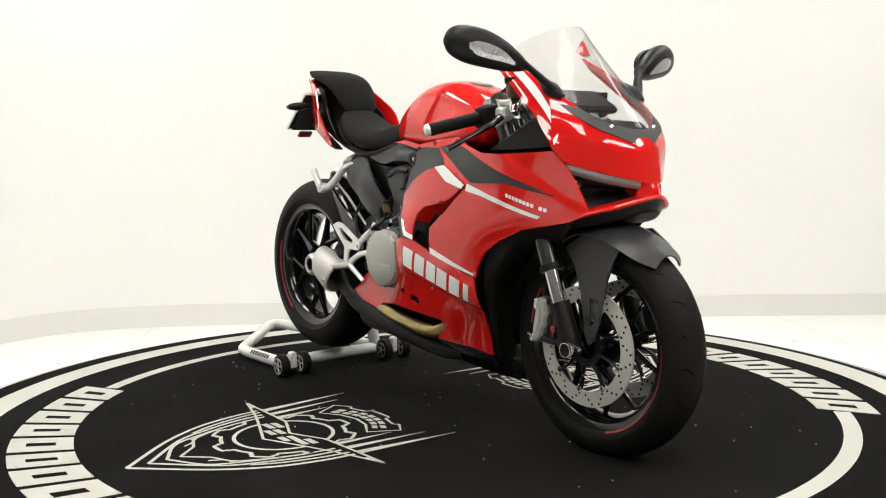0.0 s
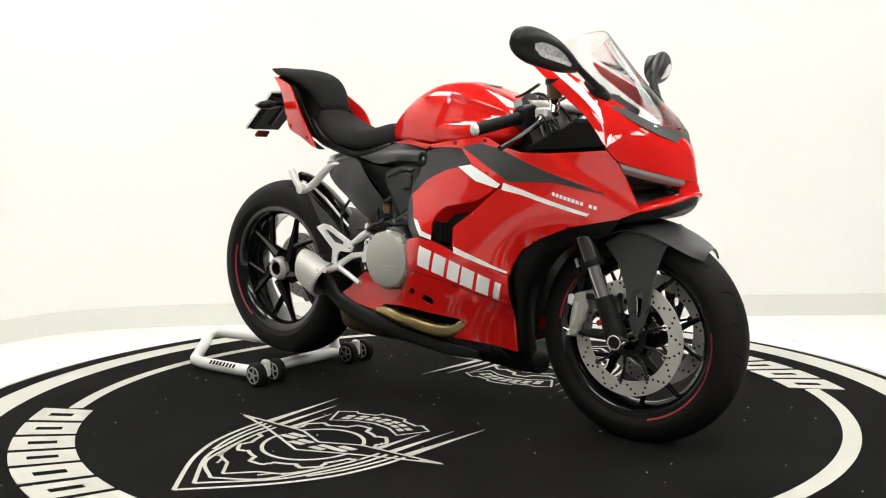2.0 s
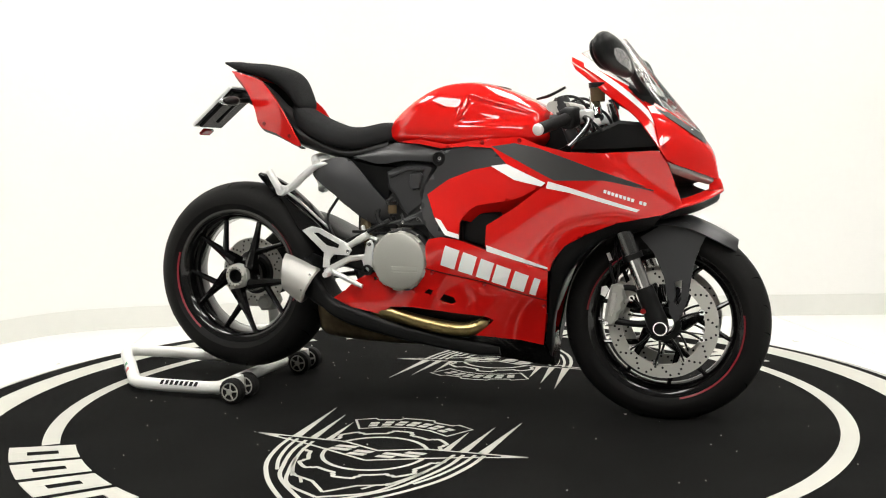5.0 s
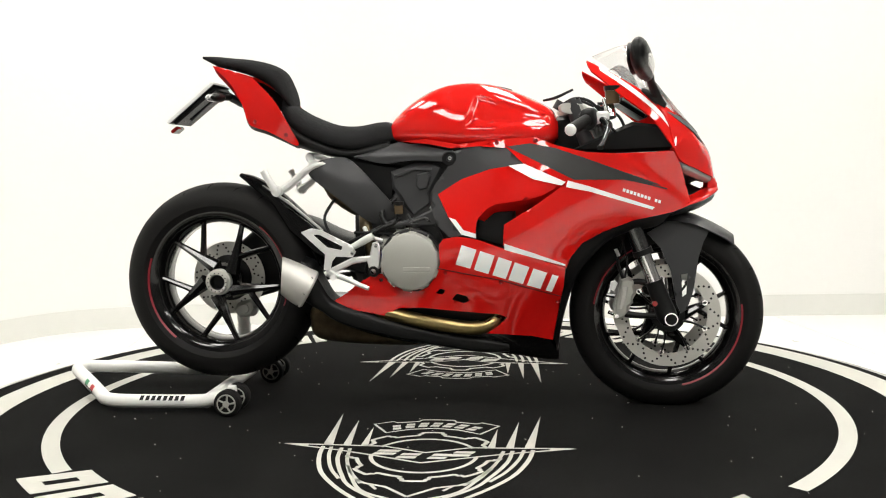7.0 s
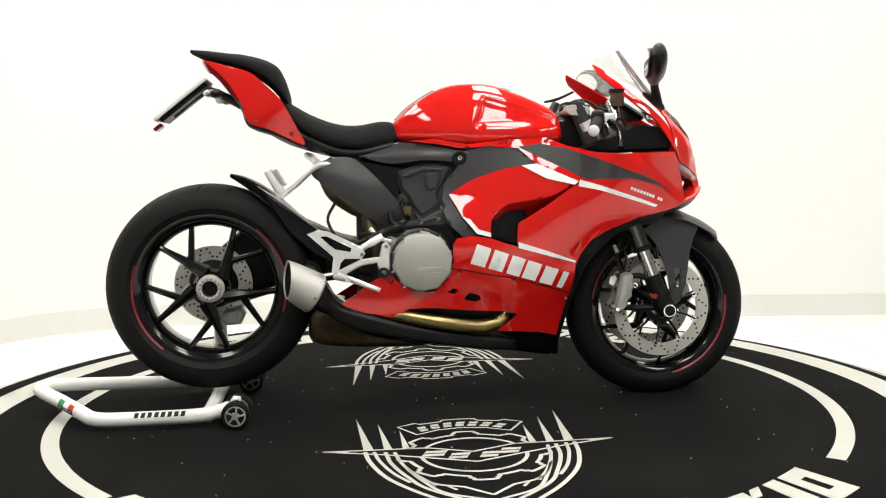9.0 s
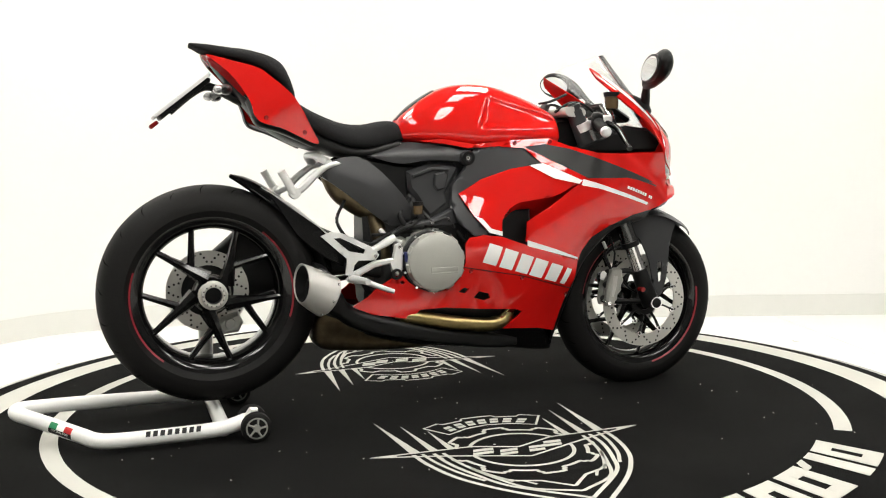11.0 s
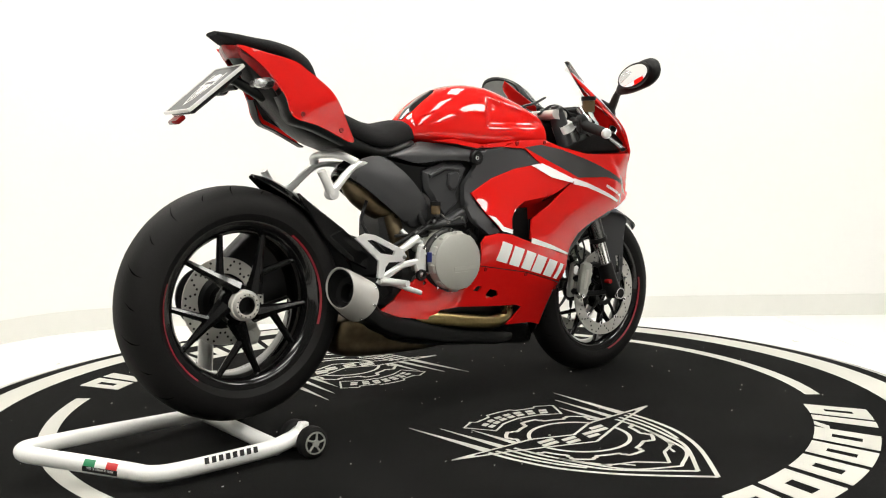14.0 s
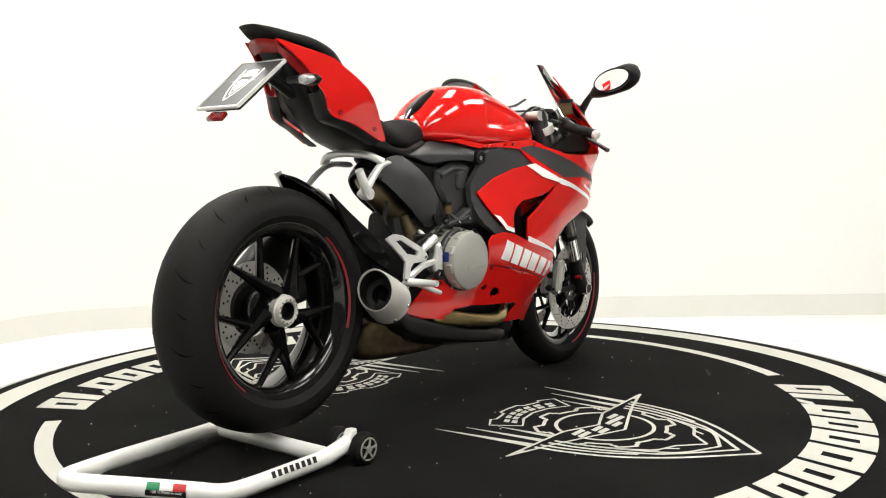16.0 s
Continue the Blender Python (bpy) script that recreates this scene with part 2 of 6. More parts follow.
def skin(outline, wide, lift=0.0, thick=0.004, grid=0.02, n=0, sign=-1, bm=None, holes=()):
    """A body panel: an outline in side view, bent over the half-width function, with an edge turned inwards."""
    bm = bm or bmesh.new()
    loops = []
    for o in (outline, *holes):
        q = [Vector((x, z, 0)) for x, z in o]
        if n and o is outline:
            q = curve_points(q, n, True)
        dense = []
        for i, a in enumerate(q):
            b = q[(i + 1) % len(q)]
            k = max(1, int((b - a).length / grid + 0.5))
            dense += [a.lerp(b, j / k).to_2d() for j in range(k)]
        loops.append(dense)
    verts, edges = [], []
    for l in loops:
        s = len(verts)
        verts += l
        edges += [(s + i, s + (i + 1) % len(l)) for i in range(len(l))]
    xs, zs = [v.x for v in loops[0]], [v.y for v in loops[0]]
    z, odd = min(zs), 0
    while z < max(zs):
        x = min(xs) + (grid / 2 if odd else 0)
        while x < max(xs):
            p = Vector((x, z))
            if min((p - v).length for v in verts[:len(edges)]) > grid * 0.55:
                inside = False
                for l in loops:
                    for i in range(len(l)):
                        a, b = l[i - 1], l[i]
                        if (a.y > z) != (b.y > z) and x < (b.x - a.x) * (z - a.y) / (b.y - a.y) + a.x:
                            inside = not inside
                if inside:
                    verts.append(p)
            x += grid
        z, odd = z + grid * 0.87, 1 - odd
    vo, eo, fo, _, _, _ = delaunay_2d_cdt(verts, edges, [], 1, 1e-5)
    for l in loops[1:]:
        keep = []
        for f in fo:
            c = sum((vo[i] for i in f), Vector((0, 0))) / len(f)
            cut = False
            for i in range(len(l)):
                p, q = l[i - 1], l[i]
                if (p.y > c.y) != (q.y > c.y) and c.x < (q.x - p.x) * (c.y - p.y) / (q.y - p.y) + p.x:
                    cut = not cut
            if not cut:
                keep.append(f)
        fo = keep
    top = [Vector((v.x, sign * (wide(v.x, v.y) + lift), v.y)) for v in vo]
    low = [Vector((p.x, p.y - sign * thick, p.z)) for p in top]
    a, b = [bm.verts.new(p) for p in top], [bm.verts.new(p) for p in low]
    count = {}
    for f in fo:
        bm.faces.new([a[i] for i in f])
        bm.faces.new([b[i] for i in f][::-1])
        for i in range(len(f)):
            e = (f[i], f[(i + 1) % len(f)])
            count[tuple(sorted(e))] = count.get(tuple(sorted(e)), 0) + 1
    for (i, j), c in count.items():
        if c == 1:
            bm.faces.new([bm.verts.new(p) for p in (top[i], top[j], low[j], low[i])])
    bmesh.ops.remove_doubles(bm, verts=[v for v in bm.verts if len(v.link_faces) < 3], dist=1e-6)
    return bm


def prism(outline, z0, z1, m=Matrix(), bm=None):
    """A flat shape in x and y with a little height."""
    bm = bm or bmesh.new()
    lo = [bm.verts.new(m @ Vector((x, y, z0))) for x, y in outline]
    hi = [bm.verts.new(m @ Vector((x, y, z1))) for x, y in outline]
    bm.faces.new(hi)
    k = len(lo)
    for i in range(k):
        bm.faces.new((lo[i], lo[(i + 1) % k], hi[(i + 1) % k], hi[i]))
    return bm


def stroke(path, width, z0, z1, m=Matrix(), bm=None, closed=False, taper=False):
    """A flat ribbon of some width along a path in x and y."""
    bm = bm or bmesh.new()
    p = [Vector((x, y, 0)) for x, y in path]
    k = len(p)
    lo, hi = [], []
    for i in range(k):
        a, b = (p[i - 1], p[(i + 1) % k]) if closed else (p[max(i - 1, 0)], p[min(i + 1, k - 1)])
        d = (b - a).normalized()
        w = width / 2
        if taper:
            w *= 1 - i / (k - 1) * 0.97
        nn = Vector((-d.y, d.x, 0)) * w
        lo.append(p[i] + nn)
        hi.append(p[i] - nn)
    up = Vector((0, 0, z1))
    rows = [[m @ (q + up) for q in lo], [m @ (q + up) for q in hi]]
    if closed:
        rows = [r + [r[0]] for r in rows]
    add_grid(bm, rows)
    return bm


def yaxis(x, y, z):
    """A pose whose z axis points to the bike's right side."""
    return Matrix.Translation((x, y, z)) @ Matrix.Rotation(radians(90), 4, "X")


# ---- the room ----
FLOOR = -0.15
WALL_LINE = [(4.2, 2.30), (2.6, 2.36), (1.0, 2.40), (-0.9, 2.39), (-1.7, 2.33), (-2.12, 2.16), (-2.40, 1.75), (-2.62, 1.2), (-2.75, 0.6), (-2.84, -0.2)]


def sweep_wall(line, z0, z1, depth, n=90):
    """A wall of some depth along a plan line, curved where the plan curves."""
    pts = curve_points([(x, y, 0) for x, y in line], n)
    bm = bmesh.new()
    rows = []
    for i, p in enumerate(pts):
        d = (pts[min(i + 1, n - 1)] - pts[max(i - 1, 0)]).normalized()
        o = Vector((d.y, -d.x, 0)) * depth
        rows.append([p + Vector((0, 0, z0)), p + Vector((0, 0, z1)), p + o + Vector((0, 0, z1)), p + o + Vector((0, 0, z0))])
    vs = add_grid(bm, rows, True)
    bm.faces.new(vs[0])
    bm.faces.new(vs[-1])
    return bm


def room():
    wall = part("wall_north", sweep_wall(WALL_LINE, FLOOR, 3.2, 0.12), WALL, label="white painted wall with a rounded corner", kind="structure")
    wall["category"] = "wall"
    inner = [(x, y - 0.012) for x, y in WALL_LINE[:6]] + [(x + 0.012, y) for x, y in WALL_LINE[6:]]
    part("baseboard", sweep_wall(inner, FLOOR, FLOOR + 0.125, 0.011), SKIRT, label="pale grey tiled skirting along the wall", kind="structure")
    # walls out of view, coloured dark to keep the bodywork's reflections deep
    part("wall_east", box((0.12, 7.6, 3.4), pose(4.26, -1.4, FLOOR + 1.7)), DIMWALL, label="unseen side wall, dark to deepen reflections", kind="structure")
    part("wall_south", box((7.4, 0.12, 3.4), pose(0.7, -5.1, FLOOR + 1.7)), DIMWALL, label="unseen back wall, dark to deepen reflections", kind="structure")
    part("wall_west", box((0.12, 5.0, 3.4), pose(-2.93, -2.69, FLOOR + 1.7)), DIMWALL, label="unseen side wall, dark to deepen reflections", kind="structure")
    part("ceiling", box((7.6, 8.0, 0.1), pose(0.7, -1.3, 3.25)), CEILING, label="plain grey ceiling", kind="structure")
    floor = part("floor", box((7.6, 8.0, 0.1), pose(0.7, -1.3, FLOOR - 0.056)), GROUT, label="pale grout bed of the tiled floor", kind="structure")
    # large glossy tiles with thin joints
    side = 1.2
    bm = box((side - 0.004, side - 0.004, 0.006), Matrix(), 0.0015)
    bmesh.ops.recalc_face_normals(bm, faces=bm.faces)
    me = bpy.data.meshes.new("tile")
    bm.to_mesh(me)
    bm.free()
    me.materials.append(TILE)
    turn = Matrix.Rotation(radians(4), 4, "Z")
    for i in range(-4, 5):
        for j in range(-5, 4):
            p = turn @ Vector((0.32 + i * side, 0.95 + j * side, 0))
            if -3.0 < p.x < 4.4 and -5.3 < p.y < 2.8:
                t = new("tile", me)
                t.parent = floor
                t.matrix_basis = Matrix.Translation((p.x, p.y, FLOOR - 0.003)) @ turn
    # lit panels under the ceiling
    one = thing("ceiling_light", "lit white rectangular ceiling panel in a thin frame", "ceiling light", "ceiling panels")
    part("diffuser", box((0.6, 1.2, 0.02), pose(0, 0, -0.012), 0.003), PANEL, one)
    fr = bmesh.new()
    for x, y, w, h in ((0.31, 0, 0.02, 1.24), (-0.31, 0, 0.02, 1.24), (0, 0.61, 0.6, 0.02), (0, -0.61, 0.6, 0.02)):
        box((w, h, 0.035), pose(x, y, -0.016), 0.002, fr)
    part("frame", fr, STANDPAINT, one)
    one.matrix_basis = pose(-1.7, -2.6, 3.2)
    for x in (-1.7, 0.6, 2.9):
        for y in (-3.9, -2.6, -0.7, 1.1):
            if (x, y) != (-1.7, -2.6):
                copy_thing(one, pose(x, y, 3.2))


# ---- the turntable with its printed carpet ----
# the print lies a little off the axis of the table
MAT_TURN = Matrix.Rotation(radians(-6.16), 4, "Z") @ Matrix.Translation((0.023, 0.019, 0))
Z0, Z1 = -0.001, 0.0012


def arc(r, a0, a1, n=40):
    return [(r * math.cos(radians(a0 + (a1 - a0) * i / n)), r * math.sin(radians(a0 + (a1 - a0) * i / n))) for i in range(n + 1)]


def band(r0, r1, a0, a1, m, bm=None, n=72):
    bm = bm or bmesh.new()
    rows = [[m @ Vector((x, y, Z1)) for x, y in arc(r, a0, a1, n)] for r in (r0, r1)]
    add_grid(bm, rows)
    return bm


def split_block(outline, m, bm):
    """A slanted four-sided block, split across into two bars."""
    q = [Vector((x, y, 0)) for x, y in outline]
    for lo, hi in ((0.0, 0.40), (0.60, 1.0)):
        prism([(p.x, p.y) for p in (q[0].lerp(q[3], lo), q[1].lerp(q[2], lo), q[1].lerp(q[2], hi), q[0].lerp(q[3], hi))], Z0, Z1, m, bm)


def emblem(bm, m):
    """Winged shield with a toothed ring, a long pointed banner and a curved plate, all in outline."""
    c = -0.604

    def line(pts, width=0.010, closed=False, n=0):
        q = [(p.x, p.y) for p in curve_points([(x, y, 0) for x, y in pts], n, closed)] if n else pts
        stroke(q, width, Z0, Z1, m, bm, closed)

    # long banner with needle ends and a dip in the middle
    for s in (-1, 1):
        line([(0, -0.585), (s * 0.118, -0.535), (s * 0.395, -0.527)], 0.0085)
        line([(0, -0.669), (s * 0.143, -0.611), (s * 0.24, -0.574), (s * 0.395, -0.527)], 0.0085)
        prism([(s * 0.400, -0.5265), (s * 0.33, -0.5265), (s * 0.33, -0.544)][::-s], Z0, Z1 + 0.0004, m, bm)
    # four blocks in the banner
    for x, y, w in ((-0.103, -0.585, 0.058), (-0.040, -0.612, 0.050), (0.042, -0.612, 0.046), (0.100, -0.588, 0.052)):
        h = 0.021
        split_block([(x - w / 2 - 0.008, y - h), (x + w / 2 - 0.008, y - h), (x + w / 2 + 0.008, y + h), (x - w / 2 + 0.008, y + h)], m, bm)
    # plain ring, broken by the banner
    line([(x, c + y) for x, y in arc(0.140, 27, 153, 26)], 0.011)
    line([(x, c + y) for x, y in arc(0.140, 184, 356, 34)], 0.011)
    # toothed ring: eight teeth, those behind the banner hidden
    for lo, hi in ((22, 158), (184, 356)):
        pts = []
        a = lo
        while a <= hi:
            u = (a + 22.5) % 45 - 22.5
            r = 0.203 if abs(u) < 9 else 0.176 if abs(u) > 11 else 0.19
            pts.append((r * math.cos(radians(a)), c + r * math.sin(radians(a))))
            a += 1.0
        line(pts, 0.011)
    # curved plate above, with three raised teeth along its top edge
    top = [(-0.184, -0.325), (-0.132, -0.294), (-0.118, -0.306), (-0.056, -0.290), (-0.048, -0.272), (0.0, -0.269), (0.048, -0.272), (0.056, -0.290), (0.118, -0.306), (0.132, -0.294), (0.184, -0.325)]
    low = [(0.135, -0.409), (0.07, -0.371), (0.0, -0.358), (-0.07, -0.371), (-0.135, -0.409)]
    line(top + low, 0.0085, True)
    for i in range(7):
        u = (i - 3) / 3
        q = Matrix.Translation((0.113 * u, -0.319 - 0.034 * u * u, 0)) @ Matrix.Rotation(-0.42 * u, 4, "Z")
        split_block([(-0.017, -0.020), (0.008, -0.020), (0.017, 0.020), (-0.008, 0.020)], m @ q, bm)
    for s in (-1, 1):
        # three upright spikes a side
        for tip, y, x0, x1 in ((0.303, -0.216, 0.262, 0.289), (0.240, -0.281, 0.212, 0.234), (0.181, -0.355, 0.164, 0.184)):
            prism([(s * x0, -0.532), (s * x1, -0.532), (s * tip, y)][::s], Z0, Z1, m, bm)
        # blades running down to the point
        line([(s * 0.286, -0.545), (s * 0.276, -0.63), (s * 0.248, -0.735), (s * 0.205, -0.82), (s * 0.135, -0.915), (0, -1.055)], 0.012, n=26)
        line([(s * 0.262, -0.548), (s * 0.250, -0.63), (s * 0.222, -0.725), (s * 0.185, -0.80)], 0.010, n=16)
        line([(s * 0.232, -0.555), (s * 0.222, -0.65), (s * 0.188, -0.76), (s * 0.14, -0.86), (0, -0.998)], 0.011, n=24)
        line([(s * 0.208, -0.56), (s * 0.194, -0.66), (s * 0.165, -0.75), (s * 0.125, -0.83)], 0.010, n=16)
        line([(s * 0.185, -0.70), (s * 0.155, -0.79), (s * 0.108, -0.885), (0, -0.948)], 0.010, n=14)
        # inner chevrons
        line([(s * 0.145, -0.80), (s * 0.115, -0.828), (s * 0.06, -0.85), (0, -0.912)], 0.009)
        line([(s * 0.08, -0.868), (s * 0.10, -0.835)], 0.008)


def turntable():
    t = thing("turntable", "round turntable with a black carpet printed in white", "turntable")
    part("platform", lathe([(0.0, -0.02), (1.62, -0.02), (1.62, -0.012), (1.615, -0.008), (0.0, -0.008)], seg=160), WOOD, t, "worn grey painted rim of the platform")
    part("skirt", lathe([(1.55, -0.02), (1.55, FLOOR + 0.004), (1.52, FLOOR + 0.004)], seg=120), WOOD, t)
    mat = part("carpet", lathe([(0.0, 0.0), (1.572, 0.0), (1.575, -0.003), (1.575, -0.008)], seg=160), CARPET, t, "black short-pile carpet")
    part("outer_ring", band(1.408, 1.513, 0, 360, Matrix.Translation((0.02, 0.017, 0)), n=160), PRINT, mat, "broad white printed ring")
    for a in (-41.5, 138.5):
        part("inner_ring_arc", band(1.180, 1.228, a, a + 83, MAT_TURN), PRINT, mat, "white printed arc")
    for k in (0, 1):
        half = MAT_TURN @ Matrix.Rotation(math.pi * k, 4, "Z")
        # lettering band as plain slanted blocks, each with a narrow open middle
        a = -137.0
        for i, w in enumerate((6.6, 6.2, 6.2, 5.8, 6.6, 5.8, 6.4, 7.6, 6.4, 5.8, 6.4, 2.0, 2.8, 5.6)):
            lo, hi = a, a + w * 0.92
            r0, r1 = (1.14, 1.18) if i == 11 else (1.14, 1.31)
            bm = bmesh.new()

            def at(u, v):
                """Across the block u, up it v, with its slant."""
                g = radians(lo + (hi - lo) * u - 2.2 * v)
                r = r0 + (r1 - r0) * v
                return r * math.cos(g), r * math.sin(g)

            def bar(u0, u1, v0, v1):
                prism([at(u0, v0), at((u0 + u1) / 2, v0), at(u1, v0), at(u1, v1), at((u0 + u1) / 2, v1), at(u0, v1)], Z0, Z1, half, bm)
            if w < 3:
                bar(0, 1, 0, 1)
            else:
                bar(0, 0.36, 0, 1)
                bar(0.64, 1, 0, 1)
                bar(0.36, 0.64, 0, 0.27)
                bar(0.36, 0.64, 0.73, 1)
            part("block", bm, PRINT, mat)
            a = lo + w + 0.75
        bm = bmesh.new()
        emblem(bm, half)
        part("emblem", bm, PRINT, mat, "white printed outline of a winged shield")
    # lint and crumbs lying on the carpet
    rng = random.Random(7)
    bm = bmesh.new()
    for k in range(130):
        r, a = 1.35 * math.sqrt(rng.random()), rng.random() * math.tau
        s = rng.uniform(0.0006, 0.0022) * (2 if rng.random() < 0.07 else 1)
        m = Matrix.Translation((r * math.cos(a), r * math.sin(a), 0.0)) @ Matrix.Rotation(rng.random() * 6.28, 4, "Z")
        prism([(-s, -s * 0.4), (s * 0.8, -s * 0.6), (s, s * 0.3), (-s * 0.4, s * 0.7)], 0.0, 0.0016, m, bm)
    part("lint", bm, PRINT, mat, "pale specks of lint", smooth=False, kind="stuff")
    return t


# ---- the paddock stand ----
def stand():
    t = thing("paddock_stand", "white tubular paddock stand lifting the rear wheel", "stand")
    r = 0.021
    fr = tube([(0.068, -0.213, 0.055), (0.03, -0.212, 0.044), (-0.02, -0.212, 0.036), (-0.15, -0.213, 0.034), (-0.28, -0.214, 0.035), (-0.332, -0.200, 0.038), (-0.365, -0.165, 0.044), (-0.45, -0.072, 0.060), (-0.525, 0.006, 0.074), (-0.547, 0.040, 0.078),
               (-0.538, 0.074, 0.078), (-0.495, 0.095, 0.075), (-0.35, 0.138, 0.064), (-0.1, 0.200, 0.044), (0.006, 0.228, 0.036)], r, 20, 110)
    f = part("frame", fr, STANDPAINT, t)
    part("cross_tube", tube([(0.004, -0.214, 0.035), (0.005, 0.1, 0.036), (0.006, 0.236, 0.036)], r, 20, 20), STANDPAINT, t)
    part("upright", tube([(0.0, 0.215, 0.03), (0.0, 0.19, 0.2), (0.0, 0.16, 0.39)], 0.022, 20, 8), STANDPAINT, t)
    part("axle_pin", tube([(0, 0.18, 0.393), (0, 0.02, 0.393)], 0.018, 20), CHROME, t)
    for y in (-0.252, -0.164, 0.196, 0.280):
        x = 0.088 if y < 0 else 0.094
        wheel = part("castor_wheel", lathe([(0.012, -0.016), (0.034, -0.017), (0.041, -0.012), (0.042, 0.0), (0.041, 0.012), (0.034, 0.017), (0.012, 0.016)], yaxis(x, y, 0.042), 40), RUBBER, t)
        bm = lathe([(0.0, 0.016), (0.010, 0.017), (0.010, 0.021), (0.0, 0.0215)], yaxis(x, y, 0.042), 16)
        for k in range(5):
            a = math.tau * k / 5
            m = yaxis(x, y, 0.042) @ Matrix.Rotation(a, 4, "Z")
            tube([m @ Vector((0.008, 0, 0.018)), m @ Vector((0.027, 0.004, 0.0185))], 0.003, 8, bm=bm)
        lathe([(0.026, 0.0165), (0.0265, 0.019), (0.030, 0.019), (0.0305, 0.0165)], yaxis(x, y, 0.042), 32, bm=bm)
        part("rim", bm, CASE, wheel)
    for y, x in ((-0.209, 0.088), (0.238, 0.094)):
        part("fork_plate", slab([(x - 0.07, 0.035), (x - 0.03, 0.06), (x - 0.01, 0.088), (x + 0.012, 0.085), (x + 0.012, 0.03), (x - 0.03, 0.025)], y - 0.014, y + 0.014, 0.006), STANDPAINT, t)
        part("axle", tube([(x, y - 0.06, 0.042), (x, y + 0.06, 0.042)], 0.006, 10), CHROME, t)
    # stickers on the tube
    a, b = Vector((-0.372, -0.158, 0.0455)), Vector((-0.450, -0.072, 0.060))
    d = (b - a).normalized()
    out = d.cross(Vector((0, 0, 1))).normalized()
    if out.y > 0:
        out = -out
    hull = BVHTree.FromPolygons([v.co for v in f.data.vertices], [tuple(g.vertices) for g in f.data.polygons])
    upd = d.cross(out)
    upd = (upd if upd.z > 0 else -upd).normalized()

    def wrap(u0, u1, a0, a1):
        rows = []
        for k in range(9):
            q = radians(a0 + (a1 - a0) * k / 8)
            row = []
            for i in range(7):
                c = a.lerp(b, 0.1) + d * (u0 + (u1 - u0) * i / 6) + (out * math.cos(q) + upd * math.sin(q)) * (r + 0.02)
                p = hull.find_nearest(c)[0]
                row.append(p + (c - p).normalized() * 0.001)
            rows.append(row)
        bm = bmesh.new()
        add_grid(bm, rows)
        return bm
    for i, mat in enumerate((STICKRED, WHITE_DECAL, GREEN)):
        part("sticker", wrap(0.002 + i * 0.0285, 0.002 + (i + 1) * 0.0285, 10, 58), mat, f, "striped tricolour sticker")
    part("sticker_band", wrap(0.0, 0.0895, -28, 10), BLACK, f, "black sticker band")
    text = bpy.data.curves.new("sticker_words", "FONT")
    text.body, text.size, text.align_x, text.align_y = "100 % Made in Italy", 0.0088, "CENTER", "CENTER"
    text.materials.append(WHITE_DECAL)
    words = new("sticker_words", text)
    words.parent = f
    mid = a.lerp(b, 0.1) + d * 0.0435
    shift = hull.find_nearest(mid + out * (r + 0.02))[0] - (mid + out * r)
    mid += shift + out * 0.001
    face = (out + Vector((0, 0, 0.12))).normalized()
    side = d.cross(Vector((0, 0, 1))).dot(out) > 0 and d or -d
    upv = face.cross(side).normalized()
    words.matrix_basis = Matrix.Translation(mid + face * (r + 0.0022) - Vector((0, 0, 0.003))) @ Matrix((side, upv, face)).transposed().to_4x4()
    for k in range(8):
        x = -0.20 + k * 0.019
        bm = bmesh.new()
        y, z = -0.2140, 0.0365
        lo, hi = (0.25, 1.0)
        pts = [Vector((x + s * 0.006, y - (r + 0.001) * math.cos(u), z + (r + 0.001) * math.sin(u))) for u, s in ((lo, -1), (lo, 1), (hi, 1.5), (hi, -0.5))]
        bm.faces.new([bm.verts.new(p) for p in pts])
        part("bar_mark", bm, BLACK, f, smooth=False)
    return t


# ---- the motorcycle: x forward from the rear axle, y to its left ----
RA = (0.004, 0.393)
FA = (1.437, 0.291)
WIDE = Spread([(0.812, 0.516, 0.214), (1.108, 0.393, 0.180), (0.813, 0.352, 0.170), (0.974, 0.758, 0.190), (1.12, 0.464, 0.191),
               (1.379, 0.626, 0.178), (0.769, 0.787, 0.150), (0.793, 0.595, 0.198), (0.866, 0.537, 0.208), (0.744, 0.676, 0.155),
               (1.111, 0.70, 0.214), (0.923, 0.832, 0.165), (1.038, 0.835, 0.170), (1.465, 0.75, 0.158), (0.393, 0.344, 0.146),
               (1.085, 0.202, 0.085), (1.25, 0.79, 0.215), (1.43, 0.79, 0.190), (1.44, 0.64, 0.145), (1.494, 0.632, 0.120), (0.6, 0.33, 0.160),
               (0.95, 0.24, 0.135), (1.12, 0.33, 0.130), (1.25, 0.62, 0.205), (0.62, 0.42, 0.160)])


def side_wide(x, z):
    """The half-width of the upper fairing, with the shallow facet beside the lamp pressed in."""
    d = ((x - 1.27) * 0.14 + (z - 0.79) * 0.19) / 0.236
    k = max(0.0, min(1.0, d / 0.014))
    under = 0.9 * max(0.0, 0.63 - z) ** 2 * max(0.0, min(1.0, (x - 1.12) / 0.08))
    return WIDE(x, z) - 0.007 * k * k * (3 - 2 * k) - under


